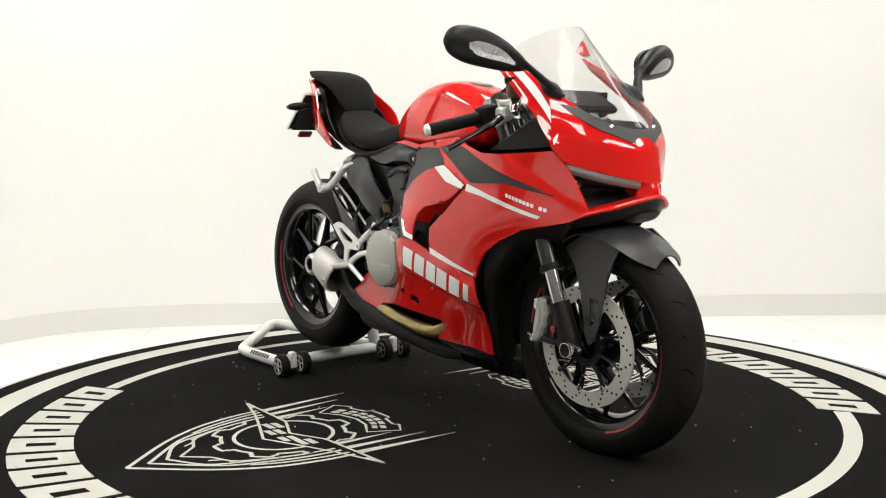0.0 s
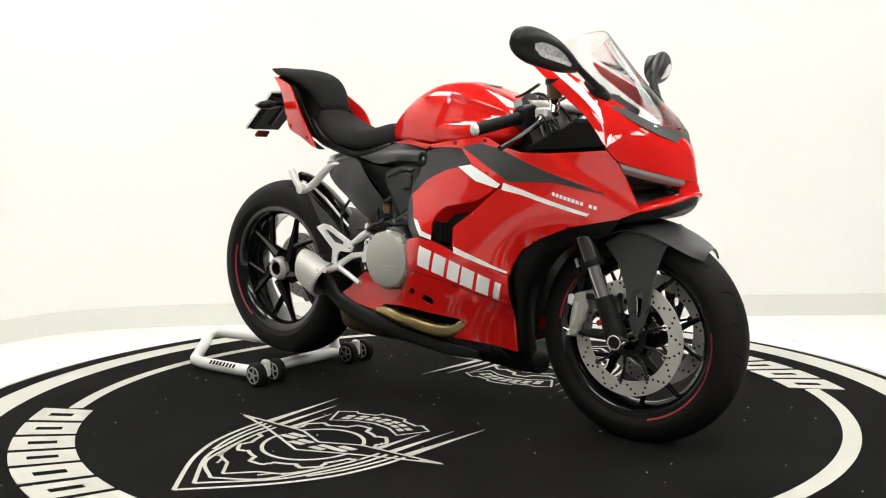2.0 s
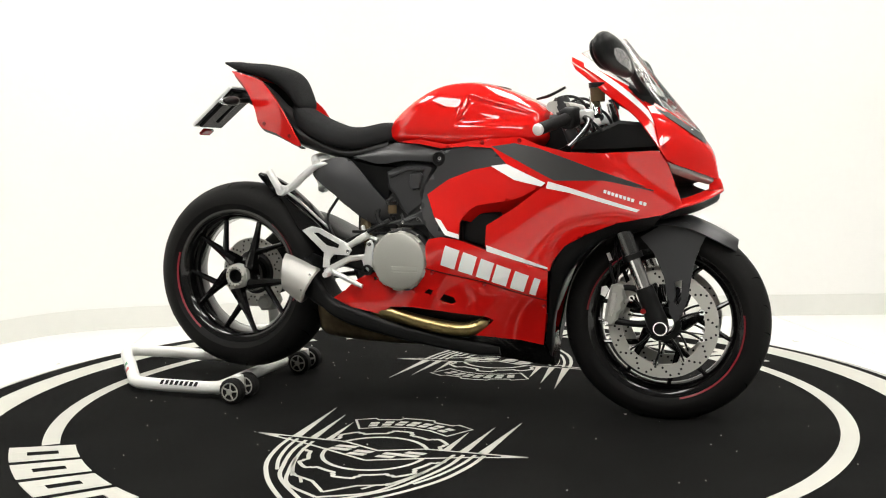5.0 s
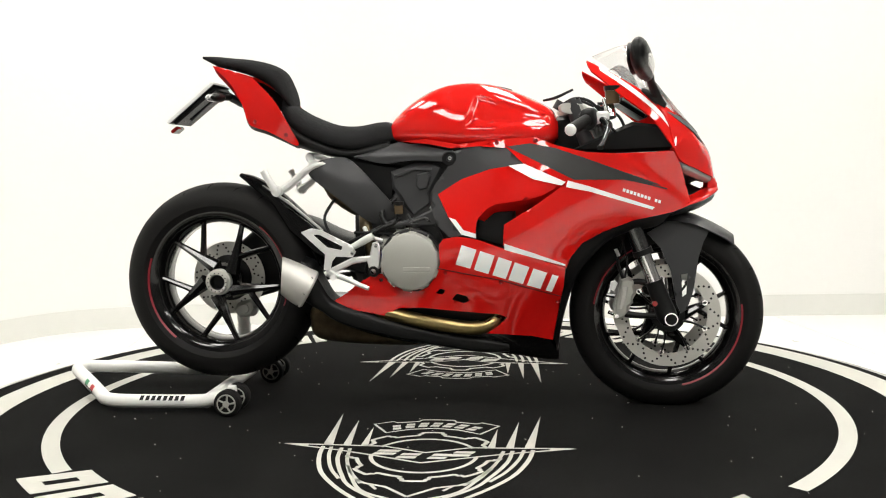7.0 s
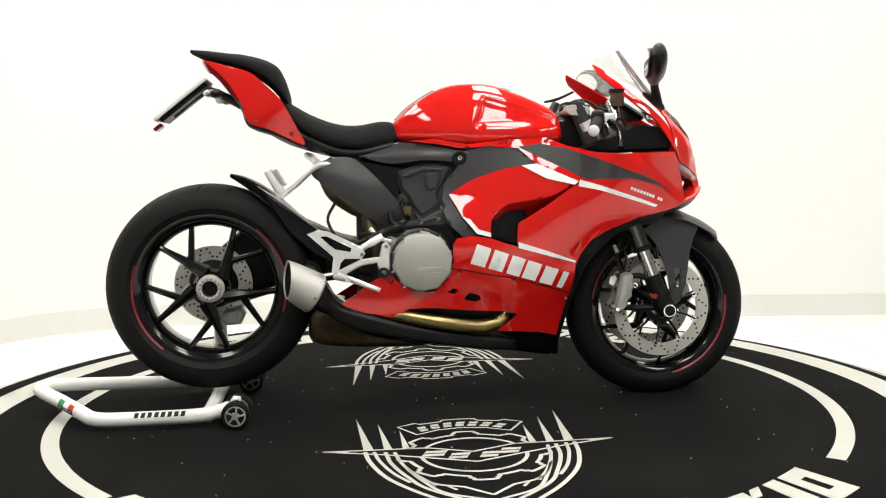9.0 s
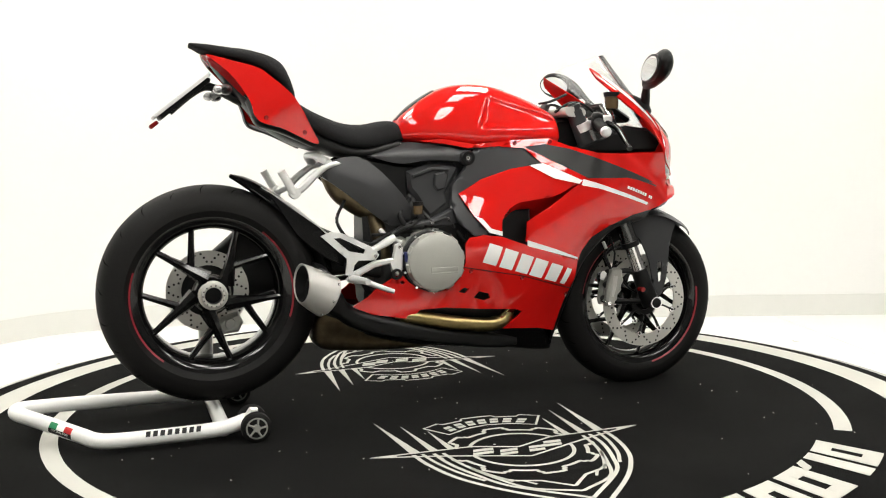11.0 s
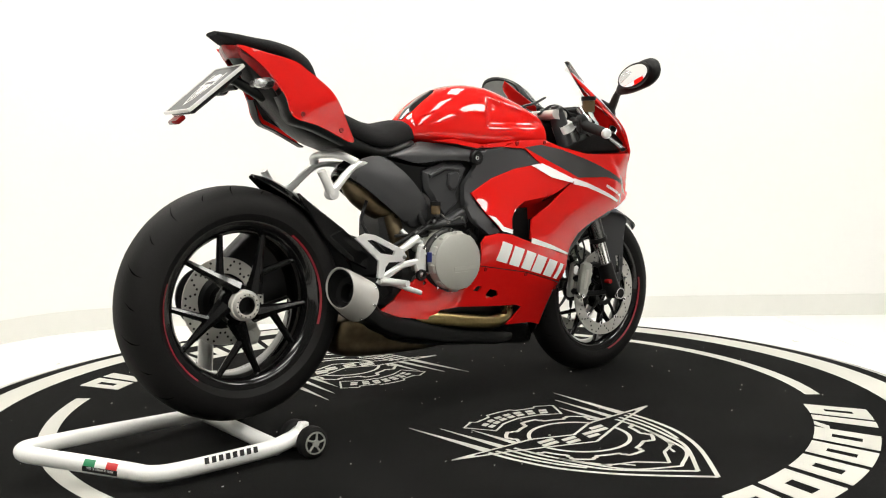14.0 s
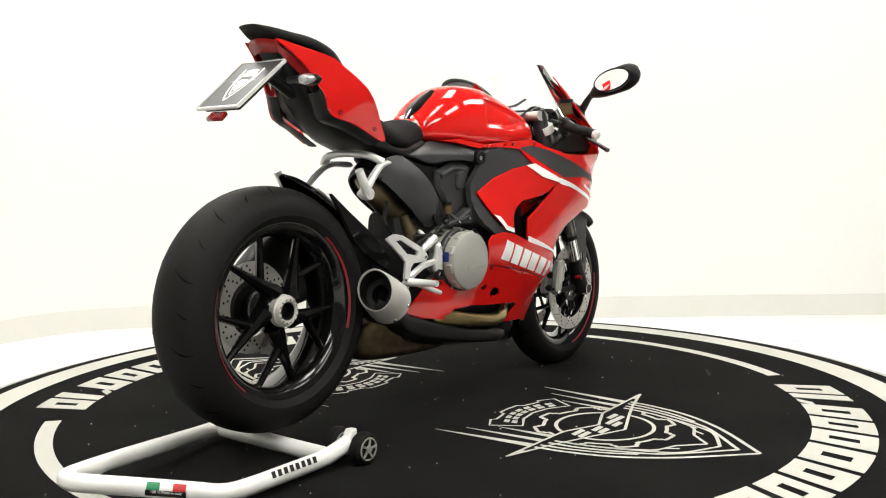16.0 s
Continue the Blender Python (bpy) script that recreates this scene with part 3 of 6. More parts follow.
def wheel(parent, name, at, tyre_r, width, rim_w, spokes, y0=0.0):
    x, z = at
    g = spokes["grow"]
    M = yaxis(x, y0, z)
    h = width / 2
    rw = rim_w / 2
    # rim barrel with lips
    rim = part(name, lathe([(0.196 * g, -rw + 0.012), (0.206 * g, -rw + 0.002), (0.221 * g, -rw), (0.2225 * g, -rw + 0.007), (0.212 * g, -rw + 0.014), (0.200 * g, -rw + 0.03), (0.197 * g, 0.0),
                            (0.200 * g, rw - 0.03), (0.212 * g, rw - 0.014), (0.2225 * g, rw - 0.007), (0.221 * g, rw), (0.206 * g, rw - 0.002), (0.196 * g, rw - 0.012), (0.186 * g, rw - 0.03), (0.184 * g, 0.0), (0.186 * g, -rw + 0.03)],
                           M, 96, True), GLOSS, parent, "gloss black cast wheel")
    power = 0.85 if width > 0.15 else 0.95
    bead = 0.236 * g

    def tread(u, a, lift=0.0):
        """A place on the tyre: u from -1 to 1 over the crown, a round the axle."""
        t = math.pi * (u + 1) / 2
        c, s = -math.cos(t), math.sin(t)
        rad = tyre_r - (tyre_r - bead) * (1 - s ** power) + lift
        return M @ Vector((rad * math.cos(a), rad * math.sin(a), (h + lift) * abs(c) ** 0.85 * (1 if c > 0 else -1)))
    bm = bmesh.new()
    us = [-1 + 2 * k / 32 for k in range(33)]
    rows = [[M @ Vector((0.219 * g * math.cos(a), 0.219 * g * math.sin(a), -rw - 0.001)) for a in (math.tau * k / 128 for k in range(128))]]
    rows += [[tread(u, math.tau * k / 128) for k in range(128)] for u in us]
    rows.append([M @ Vector((0.219 * g * math.cos(a), 0.219 * g * math.sin(a), rw + 0.001)) for a in (math.tau * k / 128 for k in range(128))])
    add_grid(bm, rows, True)
    tyre = part("tyre", bm, RUBBER, rim, "worn black road tyre")
    # sipes: thin curved cuts in pairs round the tread
    bm = bmesh.new()
    for k in range(22):
        a = math.tau * k / 22
        for s in (-1, 1):
            b = a + (0.14 if s > 0 else 0)
            path = [(0.10, 0.0), (0.25, 0.045), (0.42, 0.075), (0.56, 0.085)] if k % 2 else [(0.28, 0.02), (0.42, 0.06), (0.52, 0.08)]
            q = curve_points([(u, v, 0) for u, v in path], 9)
            add_grid(bm, [[tread(s * p.x, b + p.y + w * (0.2 + 0.8 * min(i, 8 - i) / 4), 0.0008) for i, p in enumerate(q)] for w in (0.0, 0.007, 0.014)])
    part("tread_cut", bm, SIPE, tyre, kind="stuff")
    # red tape on part of the rim edge
    for a0, a1 in ((-19, 51), (160, 231)) if width > 0.15 else ((-78, 8), (118, 172)):
        for s in (-1, 1):
            tape = [(0.219 * g + (bead - 0.219 * g) * f, s * (rw + 0.001 + (h - rw) * f + 0.0022)) for f in (0.02, 0.16, 0.30)]
            part("rim_tape", lathe(tape, M, 30, a0=radians(a0), a1=radians(a1)), REDSTRIPE, rim, "dark red tape on the rim edge")
    # hub and Y spokes
    hub = part("hub", lathe([(0.028, -0.05), (0.046, -0.05), (0.05, -0.03), (0.056, -0.01), (0.058, 0.02), (0.05, 0.045), (0.044, spokes["hub"] - 0.012), (0.036, spokes["hub"]), (0.028, spokes["hub"])], M, 48, True), GLOSS, rim)
    # five arms leave the hub aslant; each throws a second, thinner arm to the rim
    w, g2 = spokes["thick"], 0.203 * g

    def place(r, a, u):
        high = 0.62 - 0.5 * u
        return M @ Vector((r * math.cos(a), r * math.sin(a), spokes["rim"] + (spokes["hub"] - 0.02 - spokes["rim"]) * high))
    for k in range(5):
        end = radians(spokes["start"] + 72 * k)
        root = (0.048, end - radians(34))
        a, b = (Vector((r * math.cos(q), r * math.sin(q), 0)) for r, q in (root, (g2, end)))
        ends = []
        for u in (0.0, 0.2, 0.42, 0.7, 0.92, 1.0):
            p = a.lerp(b, u)
            ends.append(place(p.length, math.atan2(p.y, p.x), u))
        part("spoke", tube(ends, [0.030 * w, 0.024 * w, 0.017 * w, 0.0115 * w, 0.010 * w, 0.0155 * w], 8, 18, flat=0.85), GLOSS, rim)
        f = a.lerp(b, 0.30)
        o = Vector((g2 * math.cos(end - radians(36)), g2 * math.sin(end - radians(36)), 0))
        ends = []
        for u in (0.0, 0.35, 0.7, 0.92, 1.0):
            p = f.lerp(o, u)
            ends.append(place(p.length, math.atan2(p.y, p.x), 0.30 + 0.70 * u))
        part("spoke", tube(ends, [0.014 * w, 0.012 * w, 0.0105 * w, 0.0095 * w, 0.0135 * w], 8, 16, flat=0.85), GLOSS, rim)
    return rim


def brake_disc(parent, x, y, z, r_out, r_in, rim, bolts=8, holes=True):
    m = yaxis(x, y, z)
    d = part("brake_disc", lathe([(r_in, -0.0025), (r_out, -0.0025), (r_out, 0.0025), (r_in, 0.0025)], m, 72, True), DISC, parent, "drilled steel brake disc")
    bm = bmesh.new()
    for k in range(20):
        for i in range(3):
            a = math.tau * (k + 0.24 * i) / 20
            r = r_in + (r_out - r_in) * (0.24, 0.52, 0.80)[i if k % 2 else 2 - i]
            for h in (0.0029, -0.0029):
                lathe([(0.0, h), (0.0036, h)], m @ Matrix.Translation((r * math.cos(a), r * math.sin(a), 0)), 8, bm=bm)
    part("drill_hole", bm, BLACK, d, kind="stuff")
    if bolts:
        part("carrier", lathe([(0.034, -0.003), (0.052, -0.003), (0.052, 0.003), (0.034, 0.003)], m, 40, True), BLACK, d)
        for k in range(bolts):
            a = math.tau * (k + 0.5) / bolts
            q = m @ Matrix.Rotation(a, 4, "Z")
            bm = tube([q @ Vector((0.048, 0, 0)), q @ Vector((0.08, 0.004, 0)), q @ Vector((r_in + 0.003, 0, 0))], [0.009, 0.0065, 0.008], 8, 6, flat=0.5)
            part("carrier_arm", bm, BLACK, d)
        for k in range(bolts):
            a = math.tau * (k + 0.5) / bolts
            q = m @ Matrix.Translation(((r_in - 0.002) * math.cos(a), (r_in - 0.002) * math.sin(a), 0))
            part("bobbin", lathe([(0.004, 0.001), (0.004, 0.006), (0.0085, 0.006), (0.0095, 0.001)], q, 14), CHROME, d)
    return d


def bolt(parent, x, y, z, r=0.006, mat=None):
    part("bolt", lathe([(0.0, 0.001), (r * 0.5, 0.001), (r * 0.55, 0.003), (r * 0.9, 0.003), (r, 0.0), (r, -0.004)], yaxis(x, y, z), 14), mat or DARKMETAL, parent)


def on(w, x, z, lift=0.001):
    return -(w(x, z) + lift)


def oval(x, zc, hw, hh, low=None, p=2.4, n=16):
    """A ring across the bike at x: a squarish oval of half-width hw and half-height hh."""
    out = []
    for k in range(n):
        a = math.tau * k / n
        c, s = math.cos(a), math.sin(a)
        e = 2 / p
        out.append((x, hw * abs(c) ** e * (1 if c > 0 else -1), zc + hh * abs(s) ** e * (1 if s > 0 else -1)))
    return out


def body_rings(rows, n=40, along=36, p=2.4):
    """Rows of x, top, bottom, half-width, tuck (the upper part narrower)."""
    secs = []
    for x, top, bot, hw, tuck in rows:
        ring = oval(x, (top + bot) / 2, hw, (top - bot) / 2, p=p)
        zc, hh = (top + bot) / 2, (top - bot) / 2
        secs.append([(a, b * (1 - tuck * max(0, (c - bot) / (2 * hh)) ** 1.3), c) for a, b, c in ring])
    return rings(secs, n, along)


def tank(bike):
    bm = body_rings([(0.574, 0.885, 0.845, 0.050, 0.1), (0.600, 0.918, 0.835, 0.085, 0.15), (0.660, 0.966, 0.822, 0.118, 0.25), (0.735, 1.005, 0.81, 0.140, 0.34),
                                      (0.81, 1.018, 0.80, 0.153, 0.40), (0.89, 1.013, 0.80, 0.162, 0.42), (0.97, 0.988, 0.80, 0.166, 0.40), (1.04, 0.957, 0.80, 0.160, 0.34),
                                      (1.085, 0.930, 0.81, 0.145, 0.30), (1.104, 0.900, 0.83, 0.110, 0.3)], 112, 130, 2.9)
    # a pressed-in facet on each flank
    for v in bm.verts:
        x, z = v.co.x, v.co.z
        top = 0.975 - (x - 0.87) * 0.30
        low = 0.872
        edge = min((x - 0.845 - (0.96 - z) * -0.35 - 0.0), (1.082 - x) * 1.0, top - z, z - low) / 0.020
        k = max(0.0, min(1.0, edge))
        v.co.y *= 1 - 0.075 * k * k * (3 - 2 * k)
    hull = BVHTree.FromBMesh(bm)
    t = part("fuel_tank", bm, RED, bike, "glossy red fuel tank")
    # dark pad with a pattern at the rear of the tank
    rows = []
    for x, hw, z in ((0.585, 0.03, 0.906), (0.62, 0.045, 0.942), (0.67, 0.045, 0.977), (0.71, 0.03, 0.999)):
        rows.append([(x + 0.004 * abs(u), hw * u, z - 0.010 * u * u) for u in (-1, -0.5, 0, 0.5, 1)])
    part("tank_pad", patch(rows, 16, 16, 0.003), GLOSS, t, "dark patterned tank pad")
    # filler cap
    part("filler_cap", lathe([(0.0, 0.012), (0.03, 0.012), (0.036, 0.006), (0.036, -0.004)], pose(0.93, 0, 0.990, 0, 13, 0), 32), DARKMETAL, t)
    # white lettering on the shoulder as plain bars
    for k in range(6):
        x = 0.862 + k * 0.017
        for s in (-1, 1):
            bm = bmesh.new()
            rows = []
            for f in (0, 0.33, 0.67, 1):
                row = []
                for g in (0, 0.33, 0.67, 1):
                    xx = x + 0.0115 * g + 0.004 * f
                    z = 0.978 - (xx - 0.862) * 0.30 + f * 0.017
                    p, nn, _, _ = hull.find_nearest(Vector((xx, s * (0.1225 - f * 0.0155 - (xx - 0.862) * 0.02), z)))
                    row.append(p + nn * (0.0012 if nn.z > 0 else -0.0012))
                rows.append(row)
            add_grid(bm, rows)
            part("bar", bm, WHITE_DECAL, t, smooth=False)
    return t


def seats(bike):
    s = part("rider_seat", body_rings([(0.228, 0.978, 0.915, 0.060, 0.1), (0.26, 0.963, 0.88, 0.110, 0.15), (0.32, 0.927, 0.845, 0.138, 0.2), (0.40, 0.896, 0.815, 0.138, 0.25), (0.47, 0.890, 0.805, 0.122, 0.3),
                                       (0.54, 0.901, 0.815, 0.094, 0.3), (0.58, 0.896, 0.83, 0.080, 0.25), (0.606, 0.866, 0.838, 0.062, 0.2)], 44, 48, 2.8), SEAT, bike, "black fabric rider seat")
    p = part("pillion_seat", body_rings([(-0.05, 1.134, 1.123, 0.050, 0.0), (0.0, 1.130, 1.098, 0.085, 0.1), (0.06, 1.121, 1.080, 0.105, 0.12), (0.12, 1.113, 1.060, 0.114, 0.12), (0.182, 1.097, 1.025, 0.114, 0.15),
                                         (0.224, 1.074, 0.985, 0.110, 0.2), (0.246, 1.038, 0.955, 0.102, 0.25), (0.258, 1.004, 0.950, 0.086, 0.2), (0.264, 0.982, 0.960, 0.055, 0.1)], 44, 48, 2.7), SEAT, bike, "black fabric pillion pad")
    return s, p


TAILW = Spread([(0.0, 1.095, 0.085), (0.02, 1.03, 0.095), (0.15, 1.05, 0.140), (0.10, 0.97, 0.126), (0.24, 0.95, 0.182), (0.21, 0.885, 0.160), (0.30, 0.845, 0.172), (0.2, 1.01, 0.164), (0.06, 1.06, 0.105)])


def tail(bike):
    for s in (-1, 1):
        part("tail_panel", skin([(0.010, 1.088), (0.08, 1.069), (0.149, 1.047), (0.180, 1.022), (0.211, 0.994), (0.238, 0.965), (0.263, 0.925), (0.290, 0.872), (0.309, 0.834), (0.296, 0.830), (0.25, 0.853), (0.205, 0.875), (0.152, 0.892), (0.134, 0.912), (0.128, 0.935), (0.117, 0.964), (0.08, 1.022), (0.041, 1.061)],
                                TAILW, 0, 0.006, 0.012, 52, s), RED, bike, "glossy red tail side panel")
        low = [(0.117, 0.964), (0.128, 0.935), (0.134, 0.912), (0.152, 0.892), (0.21, 0.873), (0.30, 0.832)]
        part("tail_underside", patch([[(x, s * (TAILW(x, z) - 0.001), z + 0.004) for x, z in low], [(x - 0.004, s * (TAILW(x, z) - 0.022), z - 0.010) for x, z in low], [(x - 0.002, s * (TAILW(x, z) - 0.052), z - 0.012) for x, z in low]], 24, 8, 0.004), BLACK, bike)
        for x, z in ((0.165, 0.905), (0.27, 0.862)):
            part("bolt", lathe([(0.0, 0.001), (0.004, 0.001), (0.006, 0.002), (0.007, -0.001)], yaxis(x, s * (TAILW(x, z) + 0.001), z) @ (Matrix() if s < 0 else Matrix.Rotation(math.pi, 4, "X")), 12), REDLENS, bike)
        # inner edge that closes the panel against the pads
        part("tail_liner", skin([(0.03, 1.07), (0.14, 1.04), (0.19, 1.0), (0.23, 0.95), (0.295, 0.845), (0.22, 0.876), (0.158, 0.90), (0.138, 0.93), (0.09, 1.01)], TAILW, -0.04, 0.004, 0.02, 0, s), BLACK, bike)
    part("undertail", body_rings([(0.0, 1.098, 1.085, 0.045, 0), (0.05, 1.075, 1.02, 0.06, 0), (0.11, 1.03, 0.945, 0.075, 0), (0.16, 0.98, 0.893, 0.085, 0), (0.225, 0.93, 0.848, 0.105, 0), (0.305, 0.88, 0.815, 0.120, 0),
                                  (0.44, 0.82, 0.784, 0.115, 0), (0.58, 0.845, 0.80, 0.085, 0)], 32, 32, 3.0), BLACK, bike, "black plastic undertray")
    # tail lamp
    part("tail_lamp", patch([[(-0.005, 0.07, 1.095), (-0.018, 0.0, 1.10), (-0.005, -0.07, 1.095)], [(0.0, 0.075, 1.08), (-0.012, 0.0, 1.083), (0.0, -0.075, 1.08)], [(0.012, 0.072, 1.062), (0.0, 0.0, 1.065), (0.012, -0.072, 1.062)]], 20, 8, 0.012), REDLENS, bike, "red tail lamp lens")
    for s in (-1, 1):
        part("tail_lamp_side", patch([[(0.0, s * 0.074, 1.085), (0.06, s * 0.095, 1.045), (0.105, s * 0.118, 0.99)], [(0.01, s * 0.07, 1.065), (0.055, s * 0.088, 1.02), (0.095, s * 0.108, 0.975)]], 14, 5, 0.006), REDLENS, bike)
    # plate carrier
    car = part("plate_carrier", tube([(0.10, 0, 0.965), (0.05, 0, 0.99), (0.0, 0, 1.01), (-0.05, 0, 0.985), (-0.11, 0, 0.935)], [0.03, 0.026, 0.022, 0.022], 12, 14, flat=0.5), BLACK, bike, "black plate carrier arm")
    m = Matrix.Translation((-0.080, 0.0, 0.982)) @ Matrix.Rotation(-radians(38), 4, "Y") @ Matrix.Diagonal((0.95, 1.18, 1, 1))
    pl = part("plate", box((0.205, 0.185, 0.005), m, 0.003), SATIN, bike, "dark show plate with a pale emblem")
    part("backing", box((0.19, 0.17, 0.014), m @ pose(0, 0, -0.011), 0.005), BLACK, pl)
    fr = bmesh.new()
    for x, y, a, b in ((0.103, 0, 0.003, 0.190), (-0.103, 0, 0.007, 0.190), (0, 0.0935, 0.205, 0.003), (0, -0.0935, 0.205, 0.003)):
        box((a, b, 0.010), m @ pose(x, y, 0), 0.002, fr)
    part("plate_frame", fr, ALU, pl, "bright plate frame")
    em = bmesh.new()
    for s in (-1, 1):
        stroke([(p.x, p.y) for p in curve_points([(0.07, s * 0.045, 0), (0.02, s * 0.042, 0), (-0.035, s * 0.026, 0), (-0.075, 0, 0)], 12)], 0.008, 0, 0.0031, m, em)
        stroke([(p.x, p.y) for p in curve_points([(0.05, s * 0.03, 0), (0.01, s * 0.03, 0), (-0.05, 0, 0)], 10)], 0.006, 0, 0.0031, m, em)
        stroke([(0.01, s * 0.0), (0.015, s * 0.065)], 0.007, 0, 0.0033, m, em, False, True)
    prism([(0.062, -0.028), (0.07, 0.0), (0.062, 0.028), (0.035, 0.024), (0.035, -0.024)], 0, 0.0032, m, em)
    prism([(0.02, -0.02), (0.02, 0.02), (-0.02, 0.012), (-0.03, 0), (-0.02, -0.012)], 0, 0.0032, m, em)
    part("emblem", em, WHITE_DECAL, pl, smooth=False)
    part("plate_reflector", box((0.03, 0.075, 0.012), m @ pose(-0.118, 0, -0.016), 0.003), REDLENS, pl, "red reflector under the plate")
    for s in (-1, 1):
        st = part("rear_indicator", tube([(0.045, s * 0.07, 0.995), (0.035, s * 0.11, 0.993), (0.032, s * 0.135, 0.992)], [0.010, 0.009, 0.012], 12, 8), BLACK, bike)
        part("indicator_housing", rings([oval_y(0.040, s * 0.135, 0.991, 0.013, 0.013), oval_y(0.040, s * 0.155, 0.990, 0.018, 0.0155), oval_y(0.036, s * 0.185, 0.989, 0.014, 0.0125), oval_y(0.033, s * 0.20, 0.988, 0.006, 0.005)], 20, 14), BLACK, st)
        part("indicator_lens", rings([oval_y(0.026, s * 0.139, 0.991, 0.010, 0.010), oval_y(0.022, s * 0.155, 0.990, 0.018, 0.0135), oval_y(0.018, s * 0.183, 0.989, 0.014, 0.011), oval_y(0.018, s * 0.197, 0.988, 0.005, 0.004)], 20, 14), LENSCELL, st, "clear faceted indicator lens")
    return pl


def oval_y(x, y, z, rx, rz, n=12):
    return [(x + rx * math.cos(math.tau * k / n), y, z + rz * math.sin(math.tau * k / n)) for k in range(n)]


def fairing(bike):
    for s in (-1, 1):
        up = part("side_fairing", skin([(0.875, 0.815), (0.933, 0.836), (1.036, 0.840), (1.096, 0.815), (1.183, 0.793), (1.269, 0.788), (1.434, 0.792), (1.458, 0.752), (1.477, 0.695), (1.496, 0.634), (1.444, 0.614),
                                        (1.322, 0.592), (1.234, 0.559), (1.173, 0.526), (1.138, 0.483), (1.126, 0.452), (1.025, 0.486), (0.938, 0.522), (0.942, 0.583), (1.026, 0.633), (1.127, 0.705), (1.001, 0.762), (0.95, 0.81)],
                                       side_wide, 0.0, 0.006, 0.012, 0, s), RED, bike, "glossy red side fairing with white and grey stripes")
        part("grey_graphic", skin([(0.95, 0.814), (1.02, 0.822), (1.096, 0.806), (1.19, 0.772), (1.269, 0.742), (1.33, 0.72), (1.40, 0.694), (1.36, 0.698), (1.287, 0.712), (1.148, 0.713), (1.061, 0.757)], side_wide, 0.0014, 0.002, 0.012, 0, s), GREY_DECAL, up, smooth=False)
        part("white_stripe", skin([(1.13, 0.711), (1.19, 0.694), (1.383, 0.629), (1.375, 0.6225), (1.19, 0.679), (1.124, 0.692)], WIDE, 0.0014, 0.002, 0.014, 0, s), WHITE_DECAL, up, smooth=False)
        part("white_stripe", skin([(0.942, 0.526), (1.03, 0.497), (1.122, 0.463), (1.122, 0.457), (1.02, 0.486), (0.942, 0.508)], WIDE, 0.0014, 0.002, 0.014, 0, s), WHITE_DECAL, up, smooth=False)
        part("pinstripe", skin([(1.42, 0.684), (1.30, 0.715), (1.18, 0.7405), (1.18, 0.737), (1.30, 0.711), (1.42, 0.680)], side_wide, 0.0014, 0.001, 0.014, 0, s), GREY_DECAL, up, smooth=False)
        for k in range(11):
            if k == 8:
                continue
            x = 1.287 + k * 0.0105
            z = 0.683 - k * 0.0036
            part("bar", skin([(x, z - 0.005), (x + 0.0075, z - 0.0075), (x + 0.0095, z + 0.0015), (x + 0.002, z + 0.004)], WIDE, 0.0014, 0.001, 0.014, 0, s), WHITE_DECAL, up)
        # upper V panel with the air outlet behind it
        vp = part("vent_panel", skin([(0.739, 0.673), (0.812, 0.718), (0.899, 0.747), (1.002, 0.762), (1.124, 0.705), (1.05, 0.668), (0.98, 0.652), (0.915, 0.643), (0.875, 0.620), (0.860, 0.59), (0.856, 0.544), (0.814, 0.556), (0.775, 0.603)],
                                     WIDE, 0.004, 0.006, 0.014, 0, s), RED, bike, "glossy red upper panel with a white stripe")
        part("white_stripe", skin([(0.955, 0.757), (1.002, 0.762), (1.124, 0.707), (1.112, 0.697), (1.03, 0.716)], WIDE, 0.0085, 0.002, 0.014, 0, s), WHITE_DECAL, vp, smooth=False)
        part("white_stripe", skin([(0.775, 0.605), (0.797, 0.598), (0.821, 0.567), (0.858, 0.556), (0.858, 0.543), (0.815, 0.554)], WIDE, 0.0055, 0.002, 0.014, 0, s), WHITE_DECAL, vp, smooth=False)
        # return surface of the scoop
        part("scoop", patch([[(1.124, s * WIDE(1.124, 0.705), 0.705), (1.03, s * (WIDE(1.03, 0.66) + 0.002), 0.660), (0.915, s * (WIDE(0.915, 0.643) + 0.002), 0.643), (0.862, s * (WIDE(0.862, 0.6) + 0.002), 0.60)],
                             [(1.10, s * 0.165, 0.655), (1.02, s * 0.155, 0.625), (0.93, s * 0.150, 0.610), (0.885, s * 0.155, 0.585)],
                             [(1.06, s * 0.13, 0.60), (1.0, s * 0.125, 0.575), (0.94, s * 0.125, 0.565), (0.90, s * 0.130, 0.55)]], 20, 14, 0.004), RED, bike)
        part("scoop_insert", slab([(0.85, 0.60), (0.875, 0.622), (0.90, 0.628), (0.975, 0.622), (0.98, 0.50), (0.85, 0.53)], s * 0.115, s * 0.165, 0.012), BLACK, bike, "black air duct insert")
